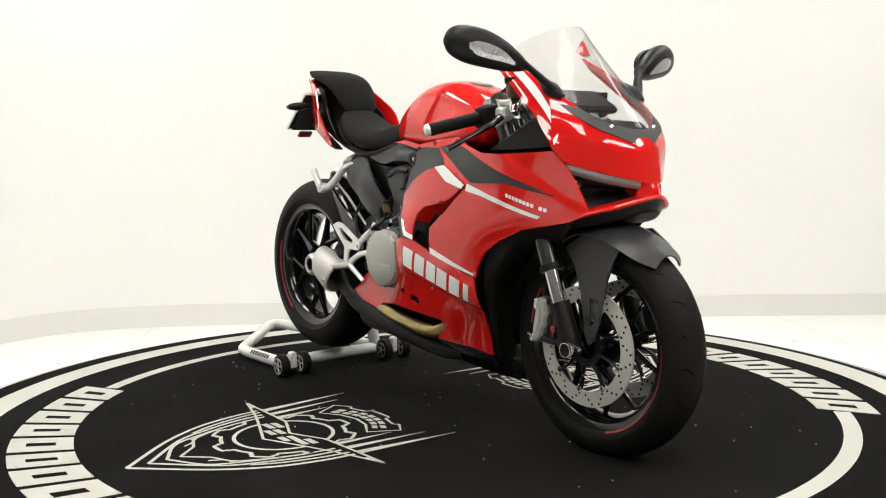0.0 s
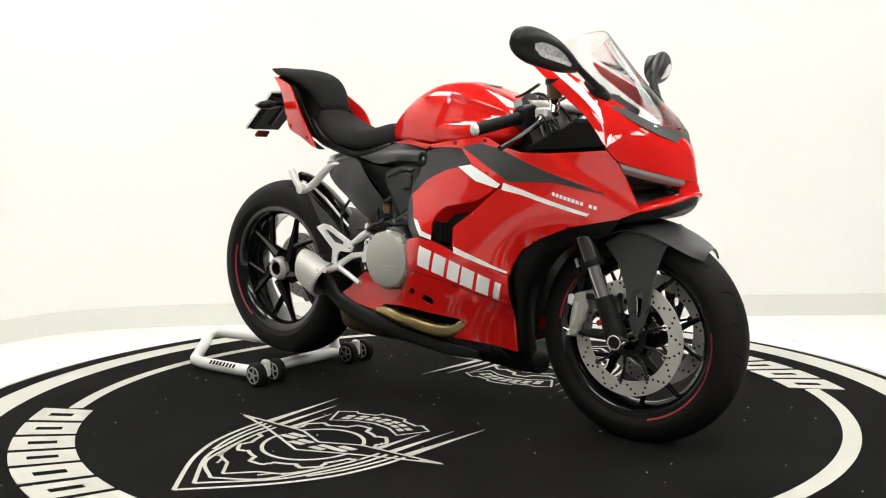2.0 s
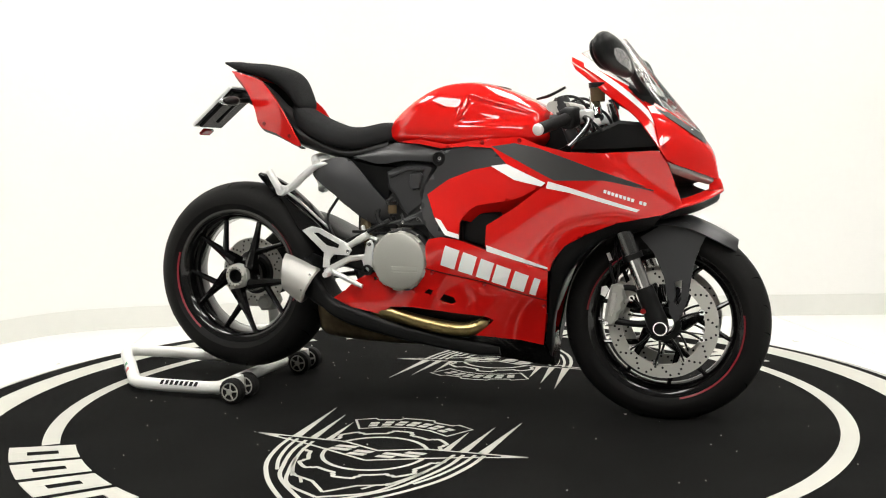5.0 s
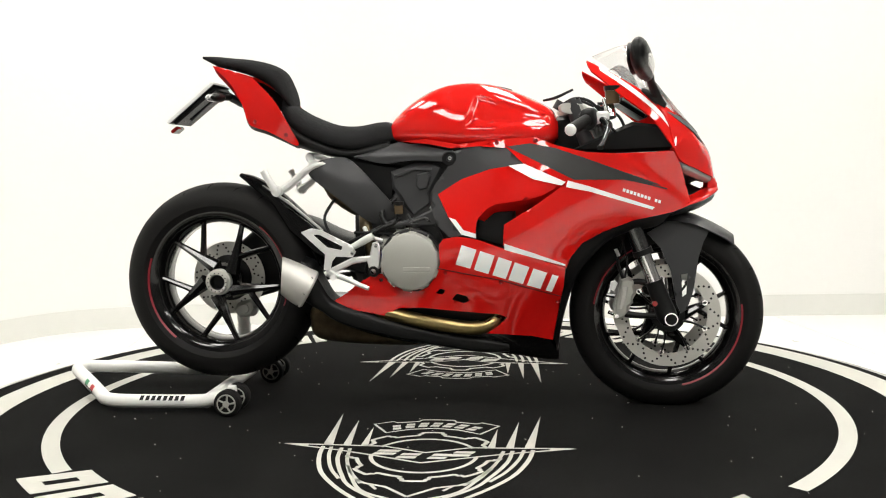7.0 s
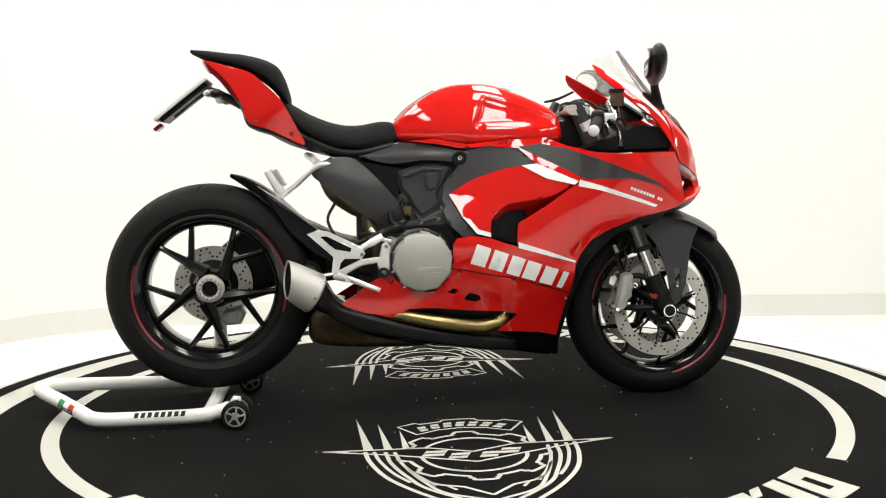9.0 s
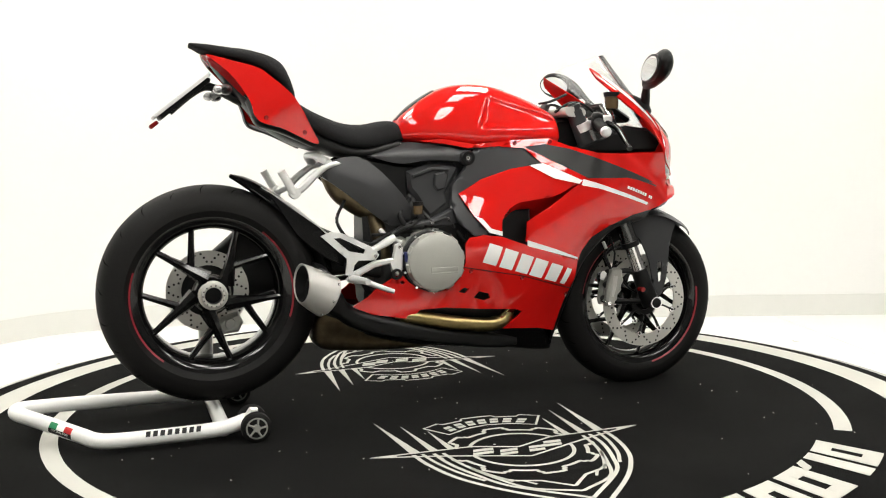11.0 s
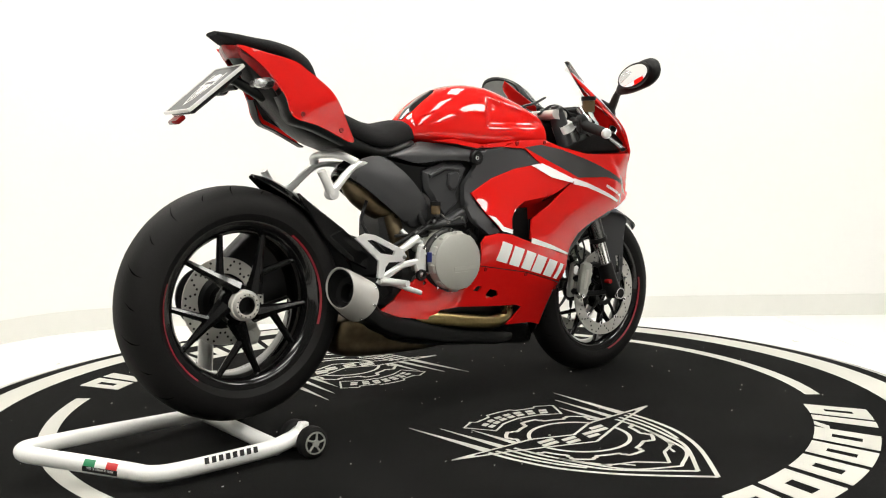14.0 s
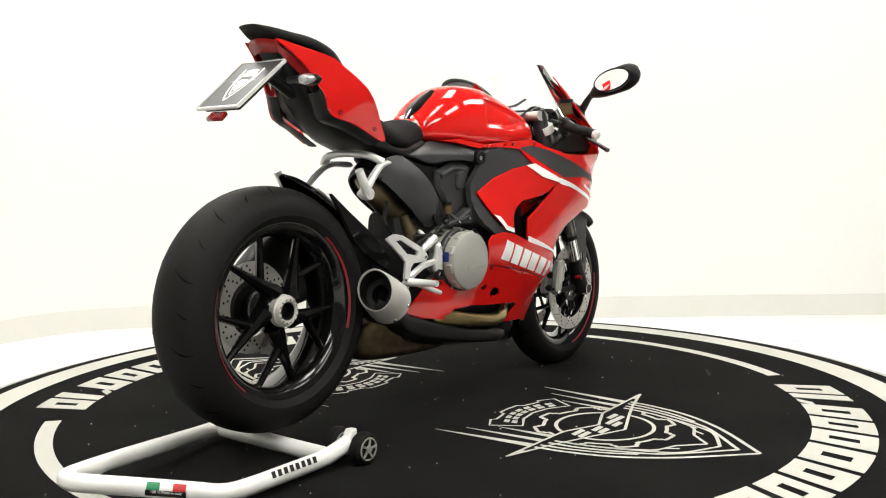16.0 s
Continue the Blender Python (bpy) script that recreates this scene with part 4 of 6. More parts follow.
        # lower fairing
        lo = part("lower_fairing", skin([(0.744, 0.521), (0.757, 0.540), (0.801, 0.548), (0.857, 0.540), (0.94, 0.511), (1.122, 0.452), (1.118, 0.40), (1.104, 0.323), (1.085, 0.215), (1.02, 0.232), (0.94, 0.240), (0.884, 0.243), (0.915, 0.265), (0.947, 0.295), (0.92, 0.306),
                                         (0.80, 0.314), (0.686, 0.325), (0.611, 0.323), (0.594, 0.312), (0.569, 0.297), (0.47, 0.314), (0.381, 0.329), (0.447, 0.368), (0.48, 0.397), (0.538, 0.430), (0.56, 0.428), (0.575, 0.41), (0.598, 0.392), (0.635, 0.376), (0.675, 0.376), (0.705, 0.390), (0.729, 0.42), (0.746, 0.464)],
                                        WIDE, 0.001, 0.006, 0.014, 0, s, holes=[[(0.728, 0.372), (0.745, 0.386), (0.760, 0.381), (0.750, 0.367)], [(0.778, 0.352), (0.795, 0.371), (0.826, 0.362), (0.832, 0.348), (0.815, 0.340)], [(0.548, 0.409), (0.556, 0.416), (0.564, 0.409), (0.556, 0.402)]]),
                  RED, bike, "glossy red lower fairing with white lettering blocks")
        part("seam", skin([(0.735, 0.452), (0.93, 0.416), (1.115, 0.362), (1.115, 0.359), (0.93, 0.413), (0.735, 0.449)], WIDE, 0.0018, 0.001, 0.014, 0, s), BLACK, lo)
        # lettering drawn as slanted plain blocks
        for k, (x0, w) in enumerate(((0.795, 0.044), (0.850, 0.043), (0.905, 0.040), (0.953, 0.043), (1.008, 0.040), (1.064, 0.018))):
            def corner(f, g):
                x = x0 + w * f + 0.020 * g
                return x, 0.462 - (x - 0.80) * 0.30 + 0.066 * g * (1 - (x - 0.8) * 0.55)
            part("block", skin([corner(f, g) for f, g in ((0, 0), (1, 0), (1, 1), (0, 1))], WIDE, 0.0022, 0.001, 0.012, 0, s), WHITE_DECAL, lo, smooth=False)
        for x, z in ((0.762, 0.437), (0.93, 0.408), (1.10, 0.345)):
            part("bolt", lathe([(0.0, 0.002), (0.003, 0.002), (0.0055, 0.0035), (0.0065, 0.0)], yaxis(x, s * (WIDE(x, z) + 0.001), z) @ (Matrix() if s < 0 else Matrix.Rotation(math.pi, 4, "X")), 12), REDLENS, lo)
        for x, z in ((0.921, 0.826), (1.036, 0.829)):
            part("bolt", lathe([(0.0, 0.002), (0.004, 0.002), (0.006, 0.003), (0.0068, 0.0)], yaxis(x, s * (WIDE(x, z) + 0.001), z) @ (Matrix() if s < 0 else Matrix.Rotation(math.pi, 4, "X")), 12), REDLENS, up)
        # black flank behind the front wheel and belly pan
        part("inner_fairing", patch([[(1.444, s * 0.118, 0.618), (1.30, s * 0.168, 0.588), (1.175, s * 0.170, 0.527), (1.13, s * 0.164, 0.46), (1.108, s * 0.120, 0.33), (1.088, s * 0.076, 0.215)],
                                     [(1.40, s * 0.11, 0.57), (1.28, s * 0.14, 0.545), (1.20, s * 0.145, 0.48), (1.158, s * 0.135, 0.42), (1.12, s * 0.105, 0.30), (1.10, s * 0.055, 0.18)],
                                     [(1.34, s * 0.06, 0.56), (1.24, s * 0.06, 0.52), (1.18, s * 0.06, 0.46), (1.135, s * 0.06, 0.38), (1.11, s * 0.04, 0.26), (1.10, s * 0.0, 0.14)]], 30, 14, 0.005), BLACK, bike, "black inner fairing behind the front wheel")
        # cowl flank beside the screen
        cw = part("cowl_side", patch([[(1.188, s * 0.150, 1.062), (1.28, s * 0.146, 1.012), (1.375, s * 0.136, 0.955), (1.445, s * 0.115, 0.905)],
                                      [(1.192, s * 0.164, 1.045), (1.29, s * 0.172, 0.975), (1.39, s * 0.172, 0.90), (1.465, s * 0.150, 0.835)],
                                      [(1.200, s * 0.170, 1.028), (1.30, s * 0.184, 0.945), (1.375, s * 0.190, 0.885), (1.437, s * 0.186, 0.80)]], 28, 12, 0.005), RED, bike, "glossy red cowl flank with a white stripe")
        flank = sheet([[(1.188, s * 0.150, 1.062), (1.28, s * 0.146, 1.012), (1.375, s * 0.136, 0.955), (1.445, s * 0.115, 0.905)],
                       [(1.192, s * 0.164, 1.045), (1.29, s * 0.172, 0.975), (1.39, s * 0.172, 0.90), (1.465, s * 0.150, 0.835)],
                       [(1.200, s * 0.170, 1.028), (1.30, s * 0.184, 0.945), (1.375, s * 0.190, 0.885), (1.437, s * 0.186, 0.80)]])
        part("white_stripe", ribbon(flank, [(0.12, 0.03, 0.30), (0.3, 0.06, 0.34), (0.55, 0.19, 0.44), (0.78, 0.42, 0.62), (0.93, 0.70, 0.84), (0.99, 0.90, 0.95)], 0.0016), WHITE_DECAL, cw)
    # nose
    nose = part("nose_cowl", patch([[(1.375, -0.137, 0.955), (1.47, -0.100, 0.888), (1.515, -0.052, 0.852), (1.537, 0, 0.838), (1.515, 0.052, 0.852), (1.47, 0.100, 0.888), (1.375, 0.137, 0.955)],
                                    [(1.420, -0.172, 0.88), (1.484, -0.132, 0.832), (1.536, -0.069, 0.800), (1.570, 0, 0.785), (1.536, 0.069, 0.800), (1.484, 0.132, 0.832), (1.420, 0.172, 0.88)],
                                    [(1.437, -0.187, 0.80), (1.462, -0.156, 0.762), (1.522, -0.086, 0.735), (1.586, 0, 0.708), (1.522, 0.086, 0.735), (1.462, 0.156, 0.762), (1.437, 0.187, 0.80)]], 60, 20, 0.005), RED, bike, "glossy red nose cowl")
    part("screen_band", patch([[(1.362, -0.140, 0.957), (1.465, -0.103, 0.892), (1.512, -0.055, 0.857), (1.535, 0, 0.843), (1.512, 0.055, 0.857), (1.465, 0.103, 0.892), (1.362, 0.140, 0.957)],
                               [(1.385, -0.152, 0.932), (1.482, -0.116, 0.864), (1.532, -0.060, 0.826), (1.5615, 0, 0.800), (1.532, 0.060, 0.826), (1.482, 0.116, 0.864), (1.385, 0.152, 0.932)]], 50, 6, 0.002), GREY_DECAL, nose, "matt dark band under the screen")
    for s in (-1, 1):
        part("bolt", lathe([(0.0, 0.003), (0.005, 0.002), (0.0065, 0.0)], Matrix.Translation((1.513, s * 0.062, 0.8515)) @ Matrix.Rotation(radians(50), 4, "Y"), 12), CHROME, nose)
        # beak between and under the lamps
        part("beak", patch([[(1.440, s * 0.105, 0.646), (1.495, s * 0.070, 0.658), (1.545, s * 0.026, 0.676), (1.56, 0, 0.683)],
                            [(1.478, s * 0.123, 0.640), (1.537, s * 0.082, 0.655), (1.584, s * 0.026, 0.676), (1.594, 0, 0.683)],
                            [(1.484, s * 0.122, 0.630), (1.541, s * 0.080, 0.645), (1.588, s * 0.026, 0.667), (1.598, 0, 0.674)],
                            [(1.470, s * 0.105, 0.626), (1.528, s * 0.068, 0.641), (1.576, s * 0.022, 0.662), (1.586, 0, 0.668)]], 24, 16, 0.003), RED, nose)
        part("bridge", patch([[(1.556, s * 0.030, 0.724), (1.580, s * 0.012, 0.713), (1.588, 0, 0.710)], [(1.560, s * 0.024, 0.702), (1.586, s * 0.012, 0.696), (1.595, 0, 0.693)], [(1.560, s * 0.034, 0.678), (1.586, s * 0.014, 0.678), (1.597, 0, 0.680)]], 10, 8, 0.003), RED, nose)
        hl = part("headlamp", patch([[(1.452, s * 0.150, 0.757), (1.515, s * 0.084, 0.732), (1.566, s * 0.022, 0.709)], [(1.405, s * 0.122, 0.70), (1.45, s * 0.075, 0.695), (1.51, s * 0.02, 0.694)], [(1.445, s * 0.108, 0.643), (1.50, s * 0.068, 0.656), (1.55, s * 0.02, 0.674)]], 16, 12, 0.004), BLACK, bike, "black recessed headlamp under a pale running light")
        part("running_light", patch([[(1.457, s * 0.156, 0.760), (1.520, s * 0.086, 0.7335), (1.570, s * 0.028, 0.713)], [(1.462, s * 0.150, 0.748), (1.521, s * 0.084, 0.722), (1.570, s * 0.027, 0.702)], [(1.450, s * 0.140, 0.736), (1.506, s * 0.078, 0.712), (1.556, s * 0.026, 0.694)]], 20, 8, 0.005), GREYLENS, hl, "smoked grey running light strip")
        part("projector", lathe([(0.0, 0.010), (0.010, 0.008), (0.015, 0.0), (0.017, -0.01)], Matrix.Translation((1.452, s * 0.112, 0.712)) @ Matrix.Rotation(radians(80), 4, "Y"), 24), CHROME, hl)
    part("duct", patch([[(1.484, -0.107, 0.632), (1.545, -0.065, 0.648), (1.592, 0, 0.673), (1.545, 0.065, 0.648), (1.484, 0.107, 0.632)], [(1.44, -0.11, 0.60), (1.51, -0.06, 0.612), (1.562, 0, 0.634), (1.51, 0.06, 0.612), (1.44, 0.11, 0.60)], [(1.34, -0.10, 0.59), (1.36, -0.05, 0.60), (1.38, 0, 0.605), (1.36, 0.05, 0.60), (1.34, 0.10, 0.59)]], 24, 12, 0.005), BLACK, bike, "black duct under the nose")
    # screen
    sc = part("windscreen", patch([[(1.362, -0.136, 0.962), (1.465, -0.099, 0.897), (1.512, -0.052, 0.862), (1.533, 0, 0.848), (1.512, 0.052, 0.862), (1.465, 0.099, 0.897), (1.362, 0.136, 0.962)],
                                   [(1.275, -0.128, 1.025), (1.36, -0.092, 0.996), (1.41, -0.048, 0.982), (1.43, 0, 0.976), (1.41, 0.048, 0.982), (1.36, 0.092, 0.996), (1.275, 0.128, 1.025)],
                                   [(1.205, -0.098, 1.078), (1.265, -0.07, 1.103), (1.305, -0.035, 1.118), (1.318, 0, 1.122), (1.305, 0.035, 1.118), (1.265, 0.07, 1.103), (1.205, 0.098, 1.078)]], 48, 20, 0.002), GLASS, bike, "clear double-curved windscreen")
    sc.visible_shadow = False
    return nose


def belly(bike):
    part("belly_pan", rings([[(x, y * w, z0 + (z1 - z0) * f) for y, f in ((-1, 1), (-1, 0.55), (-0.75, 0.12), (-0.3, 0), (0.3, 0), (0.75, 0.12), (1, 0.55), (1, 1), (0.5, 1.0), (-0.5, 1.0))] for x, w, z0, z1 in
                             ((0.36, 0.10, 0.285, 0.34), (0.45, 0.125, 0.235, 0.33), (0.60, 0.135, 0.20, 0.30), (0.80, 0.128, 0.175, 0.27), (0.95, 0.108, 0.158, 0.26), (1.05, 0.075, 0.140, 0.25), (1.105, 0.045, 0.135, 0.24))], 40, 30), GLOSS, bike, "black belly pan")
    part("collector", rings([[(x, y * w, z0 + (z1 - z0) * f) for y, f in ((-1, 0.95), (-0.86, 0.42), (-0.6, 0), (0.6, 0), (0.86, 0.42), (1, 0.95), (0.5, 1.0), (-0.5, 1.0))] for x, w, z0, z1 in
                             ((0.300, 0.05, 0.235, 0.285), (0.315, 0.085, 0.215, 0.31), (0.36, 0.105, 0.20, 0.32), (0.50, 0.105, 0.19, 0.28), (0.66, 0.095, 0.188, 0.25), (0.76, 0.065, 0.20, 0.24), (0.80, 0.04, 0.215, 0.235))], 36, 24), BRONZE, bike, "heat-browned steel exhaust collector")
    # heat shield from the silencer forward
    part("heat_shield", rings([[(x, -w, lo + 0.25 * (hi - lo)), (x, -w, lo + 0.70 * (hi - lo)), (x, -w + 0.010, hi - 0.004), (x, -w + 0.024, hi), (x, -0.06, hi), (x, -0.06, lo), (x, -w + 0.03, lo), (x, -w + 0.008, lo + 0.07 * (hi - lo))] for x, w, lo, hi in
                              ((0.300, 0.165, 0.345, 0.468), (0.335, 0.172, 0.322, 0.450), (0.365, 0.168, 0.306, 0.395), (0.40, 0.164, 0.280, 0.345), (0.47, 0.160, 0.252, 0.318), (0.60, 0.157, 0.222, 0.281), (0.736, 0.150, 0.198, 0.252), (0.87, 0.132, 0.176, 0.229), (0.95, 0.105, 0.176, 0.212))], 48, 40), BLACK, bike, "black exhaust heat shield")
    part("header_pipe", tube([(0.54, -0.125, 0.304), (0.60, -0.142, 0.298), (0.711, -0.150, 0.276), (0.836, -0.142, 0.259), (0.90, -0.126, 0.274), (0.935, -0.095, 0.308)], 0.0225, 20, 36), GOLD, bike, "gold heat-tinted header pipe")
    part("pipe_recess", slab([(0.56, 0.335), (0.72, 0.33), (0.93, 0.315), (0.96, 0.28), (0.88, 0.22), (0.6, 0.26)], -0.095, -0.08, 0.004), BLACK, bike)
    # silencer
    a, b = Vector((0.245, -0.181, 0.426)), Vector((0.345, -0.157, 0.368))
    d = (b - a).normalized()
    q = Matrix.Translation(a) @ d.to_track_quat("Z", "Y").to_matrix().to_4x4()
    si = part("silencer", lathe([(0.049, 0.004), (0.0505, -0.001), (0.053, 0.0), (0.057, 0.022), (0.061, 0.055), (0.0635, 0.094), (0.058, 0.100)], q, 48), SILVER, bike, "brushed steel silencer end")
    part("outlet", lathe([(0.050, 0.003), (0.047, 0.02), (0.042, 0.034), (0.027, 0.036), (0.026, 0.07), (0.0, 0.07)], q, 40), BLACK, si, "black silencer outlet")
    # the end is cut upright across the slanting can
    cut = Vector((-0.96, -0.26, 0.08)).normalized()
    for o in (si, *si.children):
        for v in o.data.vertices:
            w = v.co - a
            h = w.dot(d)
            v.co += d * (-(w - d * h).dot(cut) / d.dot(cut)) * max(0.0, min(1.0, 1 - h / 0.085))
    for k in range(3):
        m = q @ Matrix.Rotation(radians(140 + 50 * k), 4, "Z")
        part("rivet", lathe([(0.0, 0.004), (0.003, 0.003), (0.004, 0.0)], m @ Matrix.Translation((0.0645, 0, 0.085)) @ Matrix.Rotation(radians(90), 4, "Y"), 10), CHROME, si)


def engine(bike):
    e = part("engine", rings([[(x, y * w, z0 + (z1 - z0) * f) for y, f in ((-1, 0.85), (-1, 0.15), (-0.6, 0), (0.6, 0), (1, 0.15), (1, 0.85), (0.6, 1.0), (-0.6, 1.0))] for x, w, z0, z1 in
                              ((0.46, 0.06, 0.34, 0.62), (0.52, 0.10, 0.30, 0.64), (0.65, 0.115, 0.27, 0.72), (0.80, 0.115, 0.26, 0.79), (0.95, 0.11, 0.25, 0.80), (1.04, 0.09, 0.25, 0.78))], 40, 26), DARKMETAL, bike, "dark cast engine block")
    c = yaxis(0.653, -0.010, 0.470)
    bm = lathe([(0.098, 0.10), (0.098, 0.145), (0.094, 0.15), (0.0, 0.15)], c, 64)
    part("casing", bm, DARKMETAL, e)
    cov = part("clutch_cover", lathe([(0.088, 0.12), (0.0885, 0.178), (0.086, 0.186), (0.080, 0.190), (0.0, 0.1915)], c, 72), CASE, e, "grey clutch cover with raised lettering block")
    for k in range(10):
        m = c @ Matrix.Rotation(math.tau * k / 10 + 0.2, 4, "Z")
        part("cover_lug", box((0.012, 0.030, 0.02), m @ pose(0.086, 0, 0.172), 0.004), CASE, cov)
        part("bolt", lathe([(0.0, 0.004), (0.004, 0.004), (0.005, 0.0)], m @ Matrix.Translation((0.0945, 0.012, 0.151)), 10), CHROME, e)
    part("casing", lathe([(0.100, 0.09), (0.101, 0.128), (0.097, 0.134), (0.088, 0.135)], c, 64, a0=radians(75), a1=radians(250)), CASE, e)
    for ang, w, hgt in ((110, 0.03, 0.13), (150, 0.045, 0.125), (185, 0.03, 0.135), (215, 0.05, 0.12)):
        m = c @ Matrix.Rotation(radians(ang), 4, "Z")
        part("casting_boss", box((0.035, w, 0.03), m @ pose(0.106, 0, hgt - 0.015), 0.008), CASE, e)
        part("bolt", lathe([(0.0, 0.004), (0.004, 0.004), (0.005, 0.0)], m @ Matrix.Translation((0.11, 0, hgt)), 10), CHROME, e)
    part("raised_bar", box((0.085, 0.012, 0.002), c @ pose(0.022, -0.022, 0.191), 0.0005), CASE, cov)
    part("raised_bar", box((0.085, 0.002, 0.0012), c @ pose(0.022, -0.033, 0.191), 0.0003), CASE, cov)
    part("sticker", box((0.003, 0.030, 0.026), c @ pose(-0.0885, 0.018, 0.158), 0.001), BLUE, cov, "small dark blue sticker")
    # rear cylinder and covers
    part("cylinder_cover", slab([(0.588, 0.744), (0.667, 0.772), (0.737, 0.767), (0.755, 0.75), (0.712, 0.672), (0.718, 0.64), (0.66, 0.60), (0.63, 0.63), (0.612, 0.665), (0.59, 0.692)], -0.125, -0.06, 0.012), SATIN, bike, "black cylinder head cover")
    part("cover_rib", slab([(0.60, 0.735), (0.66, 0.758), (0.72, 0.752), (0.715, 0.742), (0.665, 0.745), (0.605, 0.722)], -0.133, -0.12, 0.004), SATIN, bike)
    part("cover_rib", slab([(0.672, 0.735), (0.705, 0.742), (0.716, 0.73), (0.705, 0.69), (0.68, 0.685), (0.668, 0.70)], -0.136, -0.12, 0.005), SATIN, bike)
    part("airbox", rings([[(x, y * w, z0 + (z1 - z0) * f) for y, f in ((-1, 0.9), (-1, 0.1), (-0.6, 0), (0.6, 0), (1, 0.1), (1, 0.9), (0.6, 1.0), (-0.6, 1.0))] for x, w, z0, z1 in ((0.46, 0.06, 0.74, 0.80), (0.55, 0.075, 0.68, 0.825), (0.70, 0.10, 0.64, 0.83), (0.90, 0.12, 0.66, 0.83), (1.02, 0.10, 0.70, 0.82))], 32, 20), BLACK, bike, "black airbox and frame between tank and engine")
    part("engine_bracket", slab([(0.60, 0.585), (0.66, 0.60), (0.72, 0.628), (0.728, 0.61), (0.735, 0.585), (0.72, 0.575), (0.64, 0.575)], -0.15, -0.10, 0.006), SATIN, bike)
    for x, z in ((0.654, 0.588), (0.705, 0.598), (0.717, 0.632)):
        bolt(bike, x, -0.152, z, 0.006, CHROME)
    # frame flank from the tank to the V panel
    part("frame_cheek", skin([(0.775, 0.79), (0.80, 0.806), (0.875, 0.815), (0.95, 0.815), (1.01, 0.757), (0.90, 0.742), (0.813, 0.713), (0.742, 0.668), (0.755, 0.633), (0.785, 0.585), (0.815, 0.55), (0.775, 0.545), (0.733, 0.585), (0.716, 0.64), (0.726, 0.700), (0.768, 0.753)], WIDE, -0.006, 0.02, 0.018, 0), SATIN, bike, "dark grey frame flank")
    part("frame_cheek", skin([(0.775, 0.79), (0.80, 0.806), (0.875, 0.815), (0.95, 0.815), (1.01, 0.757), (0.90, 0.742), (0.813, 0.713), (0.742, 0.668), (0.755, 0.633), (0.785, 0.585), (0.733, 0.585), (0.716, 0.64), (0.726, 0.700), (0.768, 0.753)], WIDE, -0.006, 0.02, 0.03, 0, 1), SATIN, bike)
    for s in (-1, 1):
        part("tank_skirt", skin([(0.62, 0.836), (0.70, 0.828), (0.78, 0.812), (0.90, 0.818), (0.935, 0.837), (0.80, 0.824), (0.70, 0.842)], WIDE, -0.012, 0.01, 0.02, 0, s), RED, bike)
        part("subframe_cover", patch([[(0.47, s * 0.085, 0.795), (0.585, s * 0.078, 0.83), (0.62, s * 0.085, 0.833), (0.70, s * 0.112, 0.82), (0.785, s * 0.130, 0.803)], [(0.47, s * 0.115, 0.793), (0.56, s * 0.118, 0.800), (0.667, s * 0.132, 0.80), (0.72, s * 0.132, 0.795), (0.80, s * 0.140, 0.790)], [(0.48, s * 0.118, 0.790), (0.562, s * 0.122, 0.769), (0.65, s * 0.135, 0.777), (0.72, s * 0.132, 0.775), (0.785, s * 0.138, 0.766)]], 30, 12, 0.006), SATIN, bike, "dark grey subframe cover")
        part("subframe", slab([(0.44, 0.79), (0.56, 0.77), (0.62, 0.76), (0.60, 0.70), (0.59, 0.64), (0.55, 0.67), (0.50, 0.72)], s * 0.07, s * 0.105, 0.01), BLACK, bike)
    part("pivot_bolt", lathe([(0.024, -0.01), (0.024, 0.012), (0.020, 0.016), (0.011, 0.016), (0.010, 0.008), (0.0, 0.008)], yaxis(0.776, -0.134, 0.782), 28), BLACK, bike)
    bolt(bike, 0.776, -0.144, 0.782, 0.006, ALU)
    # shroud of the rear header and the pipe inside it
    part("rear_shroud", skin([(0.326, 0.737), (0.338, 0.765), (0.375, 0.785), (0.44, 0.790), (0.49, 0.757), (0.545, 0.700), (0.590, 0.645), (0.600, 0.605), (0.578, 0.583), (0.545, 0.578), (0.502, 0.599), (0.42, 0.663), (0.36, 0.708)],
                             Spread([(0.33, 0.74, 0.122), (0.46, 0.685, 0.150), (0.55, 0.62, 0.138), (0.44, 0.79, 0.112), (0.42, 0.66, 0.132), (0.53, 0.58, 0.120), (0.60, 0.62, 0.118), (0.38, 0.74, 0.140)]), 0, 0.006, 0.014, 60), SATIN, bike, "dark grey plastic shroud")
    mid, e1, nn = Vector((0.424, -0.035, 0.664)), Vector((0.79, 0, -0.61)), Vector((-0.61, 0, -0.79))

    def bowl(rows, k=40):
        """Ovals across the slanting open underside: long half, cross half, depth."""
        bm = bmesh.new()
        add_grid(bm, [[mid + e1 * (a * math.cos(q)) + Vector((0, b * math.sin(q), 0)) - nn * d for q in (math.tau * i / k for i in range(k))] for a, b, d in rows], True)
        return bm
    part("rear_can", bowl(((0.118, 0.088, 0.004), (0.122, 0.092, -0.002), (0.128, 0.097, -0.002), (0.131, 0.099, 0.006), (0.129, 0.098, 0.03), (0.112, 0.086, 0.075), (0.07, 0.055, 0.098), (0.0, 0.0, 0.104))), GLOSS, bike, "black oval rim of the rear exhaust cover")
    part("can_inside", bowl(((0.119, 0.089, 0.003), (0.114, 0.085, 0.03), (0.095, 0.07, 0.062), (0.05, 0.04, 0.078), (0.0, 0.0, 0.08))), BRONZE, bike, "heat-browned inside of the rear exhaust cover")
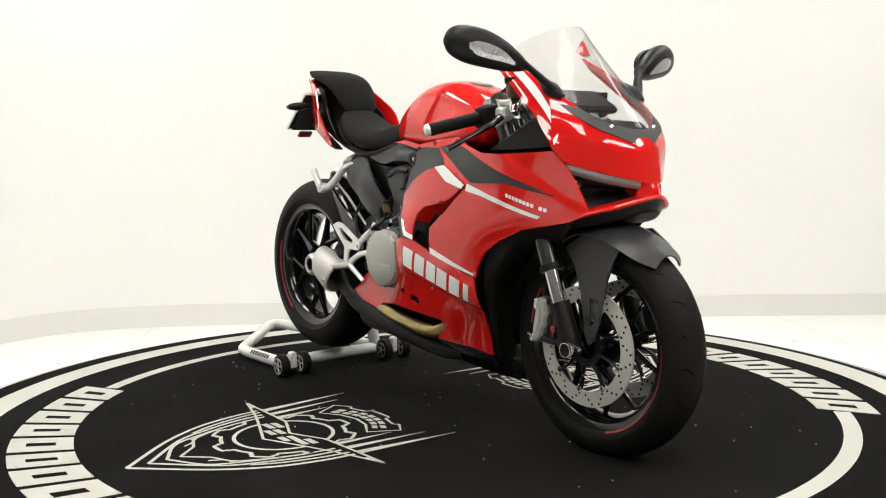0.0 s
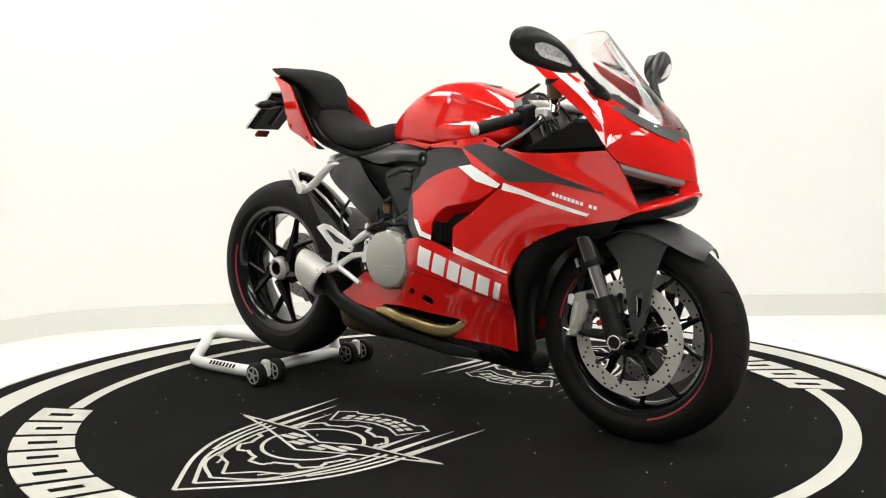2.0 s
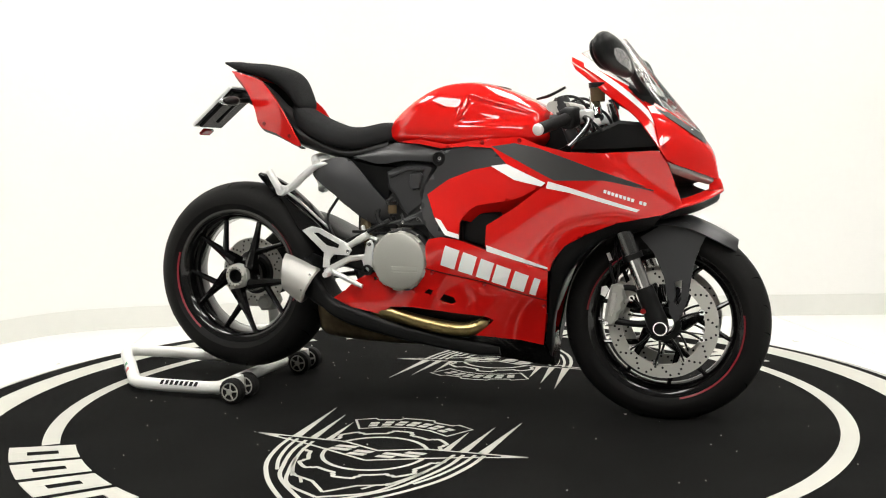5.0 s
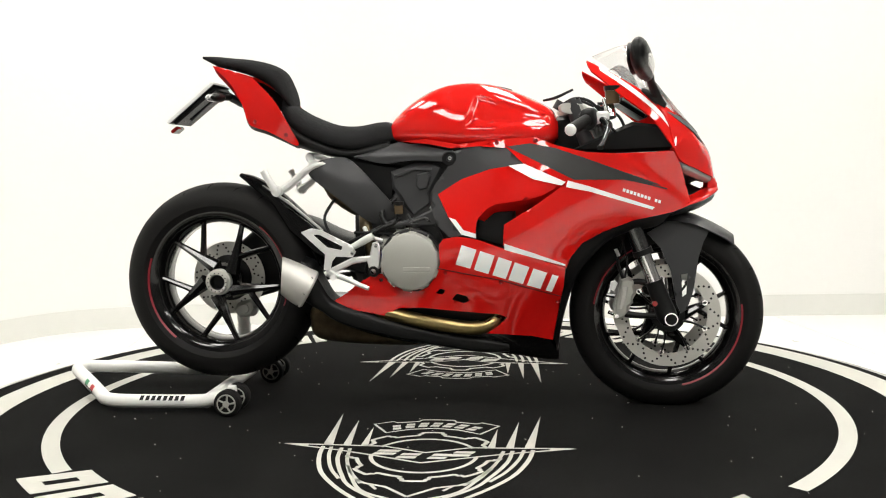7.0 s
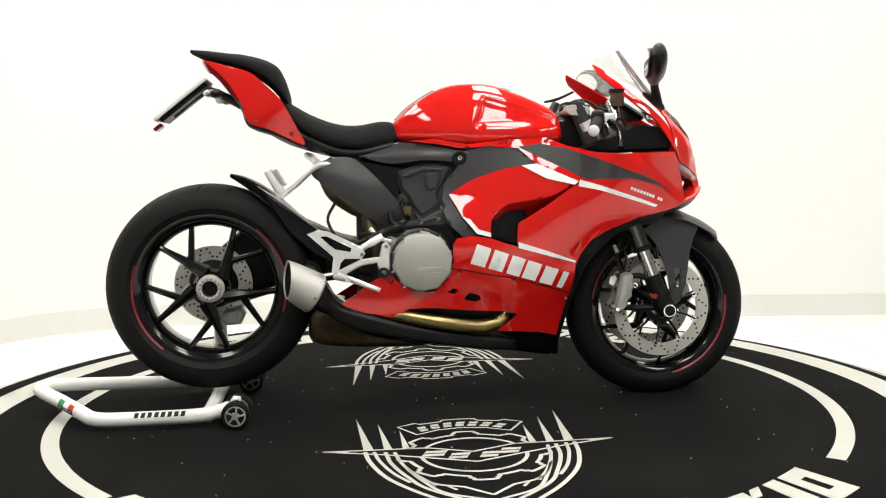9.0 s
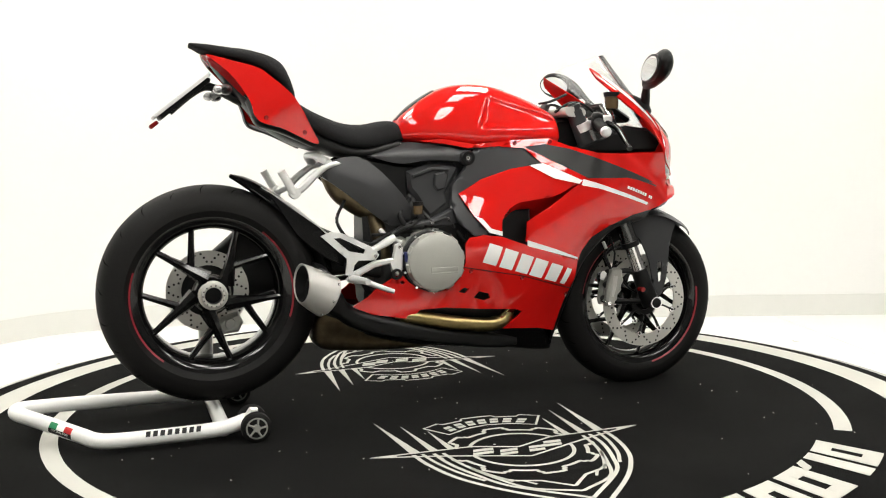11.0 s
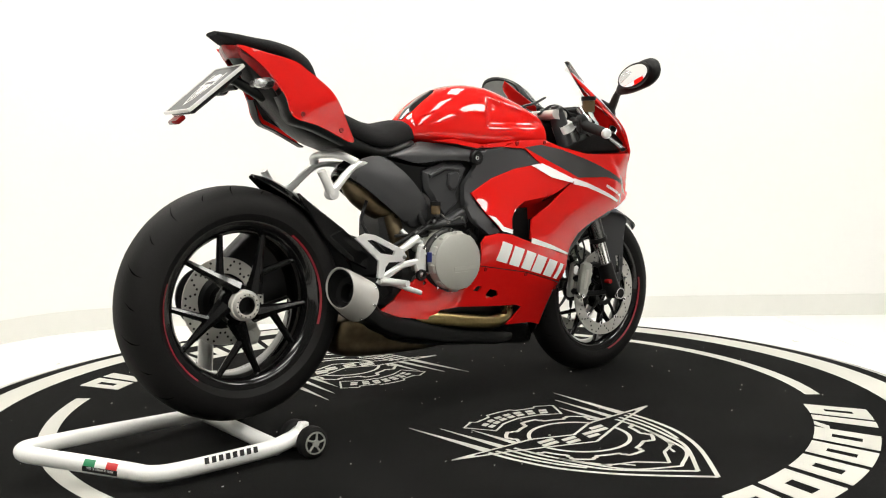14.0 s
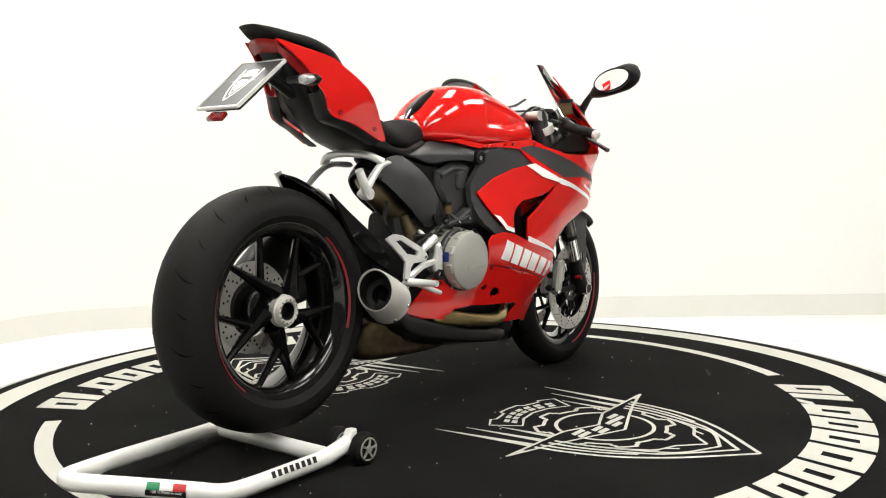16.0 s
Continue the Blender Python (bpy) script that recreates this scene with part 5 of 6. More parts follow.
    part("rear_header", tube([mid - e1 * 0.085 - nn * 0.035 + Vector((0, 0.02, 0)), mid - e1 * 0.03 - nn * 0.012, mid + e1 * 0.05 - nn * 0.012, mid + e1 * 0.10 - nn * 0.03 - Vector((0, 0.02, 0))], [0.040, 0.046, 0.042, 0.034], 20, 18), BRONZE, bike, "heat-browned rear header pipe")
    part("rear_pipe", tube([(0.50, -0.07, 0.61), (0.505, -0.09, 0.55), (0.52, -0.09, 0.48)], 0.026, 16, 12), BRONZE, bike)
    res = part("fluid_reservoir", lathe([(0.0, -0.016), (0.014, -0.016), (0.0145, 0.01), (0.0, 0.011)], Matrix.Translation((0.614, -0.14, 0.630)), 20), FLUID, bike, "amber brake fluid reservoir with a black cap")
    part("cap", lathe([(0.0, 0.011), (0.016, 0.011), (0.0165, 0.022), (0.0, 0.0225)], Matrix.Translation((0.614, -0.14, 0.630)), 20), BLACK, res)
    for p, r in (([(0.61, -0.14, 0.612), (0.60, -0.145, 0.585), (0.55, -0.15, 0.565), (0.48, -0.15, 0.52)], 0.005), ([(0.62, -0.13, 0.60), (0.56, -0.14, 0.575), (0.50, -0.14, 0.545), (0.44, -0.14, 0.52)], 0.006), ([(0.59, -0.13, 0.55), (0.53, -0.14, 0.555), (0.47, -0.13, 0.555)], 0.005)):
        part("hose", tube(p, r, 10, 18), BLACK, bike)
    for p, r, mt in (([(0.60, -0.10, 0.66), (0.56, -0.13, 0.62), (0.575, -0.14, 0.58), (0.63, -0.14, 0.575)], 0.009, BLACK), ([(0.64, -0.13, 0.61), (0.66, -0.15, 0.59), (0.70, -0.15, 0.60), (0.73, -0.14, 0.57)], 0.005, DARKMETAL),
                     ([(0.43, -0.13, 0.51), (0.40, -0.13, 0.54), (0.37, -0.11, 0.60), (0.40, -0.09, 0.66)], 0.005, BLACK), ([(0.50, -0.12, 0.57), (0.52, -0.14, 0.545), (0.56, -0.14, 0.53)], 0.007, ALU),
                     ([(0.78, -0.13, 0.56), (0.76, -0.15, 0.53), (0.74, -0.14, 0.56)], 0.007, BLACK)):
        part("hose", tube(p, r, 10, 18), mt, bike)
    for x, z in ((0.575, 0.575), (0.60, 0.59), (0.535, 0.56)):
        part("hose_clip", tube([(x - 0.006, -0.145, z - 0.003), (x + 0.006, -0.145, z + 0.003)], 0.0075, 12), DARKMETAL, bike)
    part("master_cylinder", tube([(0.455, -0.155, 0.505), (0.535, -0.155, 0.548)], [0.010, 0.010, 0.013, 0.011], 14, 6), ALU, bike, "silver rear brake master cylinder")


def rear_end(bike):
    # single-sided swingarm on the far side of the wheel
    part("swingarm", rings([[(x, y0 + y, z + h) for y, h in ((-w, -t), (w, -t), (w * 1.1, 0), (w, t), (-w, t), (-w * 1.1, 0))] for x, y0, z, w, t in
                            ((-0.05, 0.11, 0.39, 0.03, 0.045), (0.05, 0.12, 0.425, 0.032, 0.095), (0.16, 0.12, 0.485, 0.035, 0.11), (0.28, 0.07, 0.50, 0.06, 0.09), (0.40, 0.02, 0.49, 0.09, 0.055), (0.50, 0.0, 0.47, 0.095, 0.05))], 30, 26), BLACK, bike, "black single-sided swingarm")
    part("hub_carrier", lathe([(0.0, -0.02), (0.075, -0.02), (0.085, 0.0), (0.085, 0.05), (0.06, 0.07), (0.0, 0.07)], yaxis(0, 0.13, RA[1]), 40), BLACK, bike)
    rim = wheel(bike, "rear_wheel", RA, 0.323, 0.180, 0.150, {"hub": 0.068, "start": 68.0, "rim": 0.04, "grow": 1.05, "thick": 1.0}, 0.006)
    part("wheel_nut", lathe([(0.0245, 0.03), (0.0245, 0.076), (0.027, 0.080), (0.033, 0.080), (0.036, 0.076), (0.038, 0.070), (0.042, 0.068), (0.043, 0.05)], yaxis(RA[0], 0, RA[1]), 48), DISC, rim, "grey metal centre wheel nut with a dark bore")
    bm = bmesh.new()
    for k in range(14):
        m = yaxis(RA[0], 0, RA[1]) @ Matrix.Rotation(math.tau * k / 14, 4, "Z")
        box((0.004, 0.004, 0.003), m @ pose(0.0305, 0, 0.0795), 0.0005, bm)
    part("nut_slot", bm, DARKMETAL, rim, kind="stuff")
    part("nut_bore", lathe([(0.0, 0.045), (0.0242, 0.045), (0.0242, 0.075)], yaxis(RA[0], 0, RA[1]), 32), BLACK, rim)
    brake_disc(bike, 0, 0.055, RA[1], 0.123, 0.078, rim, 0)
    part("sprocket", lathe([(0.05, -0.003), (0.088, -0.003), (0.088, 0.003), (0.05, 0.003)], yaxis(-0.0, 0.18, RA[1]), 42, True), DARKMETAL, bike)
    part("chain", tube([(0.0, 0.18, RA[1] - 0.09), (0.25, 0.17, 0.37), (0.5, 0.12, 0.41)], 0.009, 8, 20), DARKMETAL, bike)
    cal = part("rear_caliper", slab([(0.035, 0.31), (0.085, 0.325), (0.10, 0.295), (0.085, 0.265), (0.04, 0.26), (0.02, 0.285)], 0.02, 0.085, 0.010), CASE, bike, "grey rear brake caliper")
    part("piston_cap", lathe([(0.0, 0.006), (0.015, 0.005), (0.017, 0.0)], yaxis(0.06, 0.02, 0.292), 20), CASE, cal)
    # hugger over the tyre
    rows = []
    for x, z, w in ((0.072, 0.742, 0.02), (0.12, 0.730, 0.06), (0.18, 0.698, 0.085), (0.24, 0.650, 0.092), (0.30, 0.590, 0.095), (0.35, 0.52, 0.095), (0.38, 0.45, 0.09)):
        d = Vector((x, 0, z - RA[1])).normalized()
        rows.append([Vector((x, u * w, z)) - d * (0.035 * u * u * (w / 0.09)) for u in (-1, -0.6, 0, 0.6, 1)])
    part("hugger", patch([[tuple(p) for p in r] for r in rows], 24, 30, 0.004), GLOSS, bike, "black hugger over the rear tyre")
    part("hugger_flank", slab([(0.17, 0.69), (0.24, 0.64), (0.32, 0.58), (0.40, 0.50), (0.39, 0.46), (0.33, 0.49), (0.25, 0.56)], -0.10, -0.088, 0.004), GLOSS, bike)
    part("hugger_silver", slab([(0.155, 0.705), (0.24, 0.655), (0.40, 0.52), (0.41, 0.505), (0.25, 0.635)], -0.06, -0.05, 0.002), ALU, bike)
    # passenger peg hangers
    for s in (-1, 1):
        shear = Matrix(((1, 0, 0, 0), (-s * 0.22, 1, 0, s * 0.2), (0, 0, 1, 0), (0, 0, 0, 1)))
        h = part("peg_hanger", slab([(0.432, 0.773), (0.40, 0.778), (0.345, 0.774), (0.30, 0.748), (0.262, 0.715), (0.232, 0.698), (0.224, 0.688), (0.230, 0.678), (0.25, 0.682), (0.275, 0.697), (0.31, 0.730), (0.345, 0.756), (0.38, 0.762), (0.43, 0.759)], -0.012, 0.012, 0.006, None, 40, shear), ALU, bike, "cast silver passenger footrest hanger")
        part("hanger_arm", tube([(0.345, s * 0.130, 0.772), (0.325, s * 0.100, 0.790), (0.315, s * 0.05, 0.797), (0.312, 0, 0.798)], [0.015, 0.014, 0.013, 0.013], 14, 12, flat=0.8), ALU, h)
        part("passenger_peg", tube([(0.232, s * 0.172, 0.688), (0.215, s * 0.178, 0.718), (0.196, s * 0.180, 0.752)], [0.013, 0.012, 0.0115], 14, 6), ALU, h)
        part("peg_clamp", lathe([(0.0, -0.014), (0.016, -0.014), (0.018, 0.0), (0.016, 0.014), (0.0, 0.014)], yaxis(0.235, s * 0.168, 0.688), 20), ALU, h)
    # rider rest: heel plate, bracket, peg and brake pedal
    out = [(0.307, 0.560), (0.34, 0.572), (0.372, 0.566), (0.465, 0.520), (0.481, 0.498), (0.470, 0.482), (0.418, 0.484), (0.405, 0.47), (0.398, 0.44), (0.378, 0.442), (0.384, 0.49)]
    hp = skin(out, lambda x, z: 0.172, 0, 0.008, 0.012, 0, holes=[[(0.345, 0.552), (0.365, 0.553), (0.44, 0.515), (0.435, 0.503), (0.39, 0.512)]])
    rest = part("heel_plate", hp, ALU, bike, "silver heel plate and rider footrest")
    part("bracket", slab([(0.380, 0.428), (0.40, 0.448), (0.468, 0.480), (0.523, 0.486), (0.532, 0.525), (0.547, 0.532), (0.556, 0.515), (0.556, 0.45), (0.538, 0.43), (0.52, 0.445), (0.515, 0.468), (0.47, 0.460), (0.43, 0.44), (0.40, 0.415)], -0.168, -0.152, 0.005), ALU, rest)
    part("foot_peg", tube([(0.395, -0.16, 0.43), (0.42, -0.215, 0.428), (0.425, -0.25, 0.428)], [0.013, 0.010, 0.009], 14, 8), ALU, rest)
    part("brake_pedal", tube([(0.385, -0.165, 0.432), (0.43, -0.172, 0.422), (0.49, -0.178, 0.398), (0.522, -0.182, 0.386)], [0.010, 0.009, 0.008, 0.007], 12, 14), ALU, rest, "silver brake pedal")
    part("pivot", lathe([(0.009, -0.004), (0.009, 0.006), (0.016, 0.006), (0.018, -0.004)], yaxis(0.535, -0.168, 0.437), 20), BLACK, rest)
    for x, z in ((0.545, 0.518), (0.39, 0.437), (0.47, 0.495)):
        bolt(rest, x, -0.172, z, 0.006, CHROME)
    part("engine_mount", slab([(0.49, 0.54), (0.58, 0.58), (0.60, 0.36), (0.47, 0.36), (0.44, 0.42), (0.45, 0.48)], -0.085, 0.085, 0.02), DARKMETAL, bike)


def front_end(bike):
    rim = wheel(bike, "front_wheel", FA, 0.299, 0.120, 0.098, {"hub": 0.05, "start": 20.0, "rim": 0.012, "grow": 1.02, "thick": 0.75}, -0.016)
    for s in (-1, 1):
        brake_disc(bike, FA[0], s * 0.078 - 0.012, FA[1], 0.158, 0.118, rim, 9)
        d = Vector((0.105, 0, -0.279)).normalized()
        foot = Vector((1.430, s * 0.112, 0.292))
        leg = part("fork_leg", tube([foot - d * 0.215, foot - d * 0.36, foot - d * 0.37, foot - d * 0.62], [0.027, 0.027, 0.030, 0.030], 24, 10), FORK, bike, "dark upside-down fork leg")
        part("seal_ring", tube([foot - d * 0.205, foot - d * 0.222], 0.0305, 24), BLACK, leg)
        part("stanchion", tube([foot - d * 0.08, foot - d * 0.215], 0.0215, 24), CHROME, leg, "bright steel fork tube")
        lug = part("fork_foot", tube([foot + d * 0.012, foot - d * 0.03, foot - d * 0.12], [0.026, 0.032, 0.028, 0.026], 20, 8), BLACK, leg)
        part("axle_nut", lathe([(0.010, 0.02), (0.014, 0.026), (0.020, 0.026), (0.0215, 0.018), (0.0215, -0.01)], yaxis(FA[0], s * 0.118, FA[1]) @ (Matrix() if s < 0 else Matrix.Rotation(math.pi, 4, "X")), 28), CHROME, leg)
        part("axle_bore", lathe([(0.0, 0.0245), (0.0165, 0.0265)], yaxis(FA[0], s * 0.118, FA[1]) @ (Matrix() if s < 0 else Matrix.Rotation(math.pi, 4, "X")), 24), BLACK, leg)
        part("caliper_arm", tube([(1.43, s * 0.108, 0.30), (1.36, s * 0.10, 0.295), (1.30, s * 0.095, 0.30)], [0.012, 0.009, 0.011], 12, 8), BLACK, leg)
        part("caliper_arm", tube([(1.395, s * 0.108, 0.385), (1.35, s * 0.10, 0.40), (1.31, s * 0.095, 0.395)], [0.012, 0.009, 0.009], 12, 8), BLACK, leg)
        wavy = [(1.292, 0.405), (1.315, 0.412), (1.333, 0.402), (1.330, 0.385), (1.336, 0.368), (1.327, 0.352), (1.328, 0.335), (1.314, 0.322), (1.312, 0.305), (1.298, 0.286), (1.275, 0.284), (1.271, 0.30), (1.276, 0.335), (1.284, 0.37)]
        cal = part("brake_caliper", slab(wavy, s * 0.082, s * 0.110, 0.007), CASE, bike, "grey radial brake caliper")
        part("caliper_half", slab(wavy, s * 0.044, s * 0.068, 0.007), CASE, cal)
        for x, z in ((1.304, 0.392), (1.287, 0.305), (1.296, 0.350)):
            part("caliper_bridge", tube([(x, s * 0.05, z), (x, s * 0.10, z)], 0.013, 12), DARKMETAL, cal)
        part("caliper_bridge", slab([(1.296, 0.385), (1.312, 0.385), (1.306, 0.345), (1.295, 0.315), (1.284, 0.318), (1.290, 0.35)], s * 0.106, s * 0.113, 0.003), SILVER, cal)
        part("bleed_screw", tube([(1.270, s * 0.100, 0.300), (1.255, s * 0.104, 0.306)], 0.006, 10), CHROME, cal)
        part("tag", slab([(1.258, 0.375), (1.272, 0.368), (1.284, 0.392), (1.275, 0.402), (1.262, 0.398)], s * 0.086, s * 0.089, 0.002), WHITE_DECAL, cal, "small white tag")
        part("adjuster", tube([(1.389, s * 0.118, 0.338), (1.389, s * 0.140, 0.338)], [0.009, 0.008], 14, 4), REDLENS, leg, "small red adjuster")
        part("hose_end", tube([(1.287, s * 0.078, 0.475), (1.278, s * 0.076, 0.497)], 0.0055, 10), ALU, bike)
        part("hose", tube([(1.305, s * 0.088, 0.41), (1.312, s * 0.088, 0.46), (1.300, s * 0.08, 0.52), (1.315, s * 0.07, 0.58)], 0.003, 8, 16), BLACK, bike)
        part("hose", tube([(1.30, s * 0.085, 0.405), (1.285, s * 0.075, 0.46), (1.30, s * 0.07, 0.53), (1.28, s * 0.06, 0.60)], 0.005, 10, 20), BLACK, bike)
        bolt(cal, 1.278, -0.112 if s < 0 else 0.104, 0.295, 0.007, CHROME)
        part("fender_flank", skin([(1.372, 0.545), (1.43, 0.580), (1.50, 0.590), (1.555, 0.548), (1.540, 0.52), (1.524, 0.47), (1.508, 0.369), (1.490, 0.315), (1.472, 0.302), (1.458, 0.33), (1.442, 0.43), (1.412, 0.50)], Spread([(1.38, 0.55, 0.078), (1.50, 0.59, 0.074), (1.45, 0.45, 0.088), (1.475, 0.31, 0.094), (1.53, 0.5, 0.080)]), 0, 0.005, 0.014, 0, s,
                                  holes=[[(1.472, 0.42), (1.492, 0.424), (1.488, 0.36), (1.476, 0.352)]]), SATIN, bike, "matt black fender flank")
    rows = []
    for x, z, w in ((1.335, 0.575, 0.05), (1.37, 0.592, 0.070), (1.43, 0.612, 0.076), (1.50, 0.606, 0.077), (1.56, 0.583, 0.074), (1.61, 0.556, 0.062), (1.642, 0.535, 0.035)):
        rows.append([(x - 0.004 * u * u, u * w - 0.010, z - 0.030 * abs(u) ** 2.2) for u in (-1, -0.7, -0.35, 0, 0.35, 0.7, 1)])
    part("front_fender", patch(rows, 28, 34, 0.004), SATIN, bike, "matt black front fender")
    # radiator between the fairing flanks
    part("radiator", box((0.03, 0.24, 0.30), pose(1.10, 0, 0.50, 0, 12, 0), 0.006), BLACK, bike, "black radiator")
    part("inner_panel", slab([(1.06, 0.62), (1.40, 0.62), (1.44, 0.60), (1.20, 0.55), (1.10, 0.30), (1.06, 0.30)], -0.05, 0.05, 0.01), BLACK, bike)


def cockpit(bike):
    part("top_clamp", rings([[(1.165 + dx - abs(y) * 0.15, y, 0.925 + dz) for dx, dz in ((-w, -0.012), (w, -0.016), (w, 0.010), (-w, 0.014))] for y, w in ((-0.135, 0.028), (-0.11, 0.035), (-0.05, 0.03), (0.05, 0.03), (0.11, 0.035), (0.135, 0.028))], 16, 24), SILVER, bike, "silver top fork clamp")
    for s in (-1, 1):
        part("fork_cap", lathe([(0.0, 0.02), (0.012, 0.02), (0.014, 0.012), (0.024, 0.012), (0.026, -0.01), (0.026, -0.03)], Matrix.Translation((1.150, s * 0.112, 0.935)) @ Matrix.Rotation(radians(-20), 4, "Y"), 24), DARKMETAL, bike)
        part("fork_top", tube([(1.152, s * 0.112, 0.93), (1.235, s * 0.112, 0.72)], 0.027, 20), SATIN, bike)
        clamp, end = Vector((1.215, s * 0.125, 0.905)), Vector((1.133, s * 0.350, 0.852))
        bar = part("handlebar", tube([clamp, clamp.lerp(end, 0.35)], 0.0125, 14, 4), BLACK, bike)
        part("grip", tube([clamp.lerp(end, 0.40), clamp.lerp(end, 0.45), clamp.lerp(end, 0.93), clamp.lerp(end, 0.955)], [0.019, 0.0175, 0.0165, 0.0175], 18, 16), RUBBER, bar, "black rubber grip")
        part("bar_end", tube([clamp.lerp(end, 0.955), clamp.lerp(end, 1.0), clamp.lerp(end, 1.02)], [0.0165, 0.0165, 0.011], 18, 6), ALU, bar, "silver bar end")
        sw = part("switch_block", rings([[tuple(clamp.lerp(end, u) + Vector((0.7 * a * r, 0.1 * a * r, b * r))) for a, b in ((1, 0.6), (0.6, 1), (-0.6, 1), (-1, 0.6), (-1, -0.6), (-0.6, -1), (0.6, -1), (1, -0.6))] for u, r in ((0.20, 0.018), (0.23, 0.028), (0.36, 0.029), (0.39, 0.019))], 24, 10), BLACK, bar, "black switch block")
        part("switch", box((0.012, 0.014, 0.010), Matrix.Translation(clamp.lerp(end, 0.29) + Vector((-0.025, 0, 0.010))), 0.003), DARKMETAL, sw)
        lev = [clamp.lerp(end, 0.22) + Vector((0.035, 0, -0.005)), clamp.lerp(end, 0.40) + Vector((0.065, 0, -0.015)), clamp.lerp(end, 0.70) + Vector((0.075, 0, -0.035)), clamp.lerp(end, 1.0) + Vector((0.082, -s * 0.005, -0.050))]
        part("lever", tube(lev, [0.013, 0.012, 0.010, 0.008, 0.010], 12, 20, flat=0.75), GLOSS, bar, "black hand lever")
        part("lever_mount", box((0.04, 0.045, 0.03), Matrix.Translation(clamp.lerp(end, 0.16) + Vector((0.03, 0, 0.0))), 0.006), ALU, bar)
        part("master_cylinder", tube([clamp + Vector((0.045, s * 0.03, -0.012)), clamp + Vector((0.04, s * 0.02, 0.012)), clamp + Vector((0.03, s * 0.005, 0.045))], [0.014, 0.016, 0.013], 16, 8), CHROME, bar, "bright brake master cylinder")
        part("clip_on_clamp", tube([(1.178, s * 0.112, 0.893), (1.190, s * 0.112, 0.868)], 0.036, 24), ALU, bar)
    part("reservoir", lathe([(0.0, -0.022), (0.020, -0.022), (0.022, 0.016), (0.0, 0.017)], Matrix.Translation((1.262, -0.155, 0.955)), 24), FLUID, bike, "amber fluid reservoir")
    part("reservoir_cap", lathe([(0.0, 0.016), (0.025, 0.016), (0.026, 0.03), (0.0, 0.031)], Matrix.Translation((1.262, -0.155, 0.955)), 24), BLACK, bike)
    part("reservoir", lathe([(0.0, -0.018), (0.016, -0.018), (0.018, 0.014), (0.0, 0.015)], Matrix.Translation((1.255, 0.15, 0.945)), 24), BLACK, bike)
    dash = part("dashboard", box((0.022, 0.18, 0.10), pose(1.33, 0, 0.925, 0, -58, 0), 0.012), BLACK, bike, "black instrument panel")
    part("display", box((0.004, 0.15, 0.08), pose(1.321, 0, 0.936, 0, -58, 0), 0.003), GLOSS, dash)
    part("air_duct", slab([(1.14, 0.80), (1.26, 0.79), (1.43, 0.795), (1.45, 0.83), (1.40, 0.87), (1.32, 0.88), (1.25, 0.85)], -0.150, 0.150, 0.01), BLACK, bike, "black inner cowl")
    part("steering_head", slab([(1.06, 0.90), (1.18, 0.915), (1.28, 0.72), (1.05, 0.74)], -0.075, 0.075, 0.02), BLACK, bike)
    for p in ([(1.10, -0.08, 0.925), (1.15, -0.09, 0.955), (1.20, -0.10, 0.945), (1.24, -0.12, 0.90)], [(1.22, -0.11, 0.93), (1.28, -0.13, 0.90), (1.31, -0.12, 0.84)], [(1.24, -0.14, 0.88), (1.28, -0.145, 0.84), (1.27, -0.13, 0.80)], [(1.12, 0.05, 0.94), (1.17, 0.06, 0.96), (1.22, 0.04, 0.94)]):
        part("cable", tube(p, 0.0045, 10, 16), BLACK, bike)
    part("key_lock", tube([(1.10, 0, 0.93), (1.115, 0, 0.955)], 0.014, 14), DARKMETAL, bike)
    part("phone_mount", tube([(1.06, -0.05, 0.955), (1.10, -0.06, 0.963), (1.15, -0.065, 0.985)], [0.006, 0.008, 0.006], 10, 8, flat=0.6), BLACK, bike)
    for s in (-1, 1):
        # mirror body, stem, glass and indicator
        secs = []
        for y, hh, hx, dz in ((0.202, 0.012, 0.012, -0.040), (0.218, 0.022, 0.020, -0.032), (0.26, 0.038, 0.027, -0.016), (0.31, 0.046, 0.028, -0.001), (0.365, 0.045, 0.026, 0.009), (0.400, 0.032, 0.019, 0.013), (0.414, 0.013, 0.008, 0.013)):
            xc = 1.352 - (y - 0.2) * 0.24
            secs.append([(xc + hx * math.cos(a), s * y, 1.048 + dz + hh * math.sin(a)) for a in (math.tau * k / 12 for k in range(12))])
        mir = part("mirror", rings(secs, 28, 26), BLACK, bike, "black rear-view mirror with a clear indicator")
        for nm, ry, rz, dx, mt, tx in (("mirror_bezel", 0.082, 0.039, -0.029, BLACK, ""), ("mirror_glass", 0.074, 0.033, -0.0315, MIRROR, "mirror glass")):
            bm = bmesh.new()
            ring = [(0.312 + ry * math.cos(math.tau * k / 32), rz * math.sin(math.tau * k / 32)) for k in range(32)]
            f = [bm.verts.new((1.352 - (y - 0.2) * 0.24 + dx, s * y, 1.049 + z + 0.14 * (y - 0.312))) for y, z in ring]
            g = [bm.verts.new((1.352 - (y - 0.2) * 0.24 - 0.012, s * y, 1.049 + z + 0.14 * (y - 0.312))) for y, z in ring]
            bm.faces.new(f)
            for k in range(32):
                bm.faces.new((f[k], f[k - 1], g[k - 1], g[k]))
            part(nm, bm, mt, mir, tx, smooth=False)
        rows = []
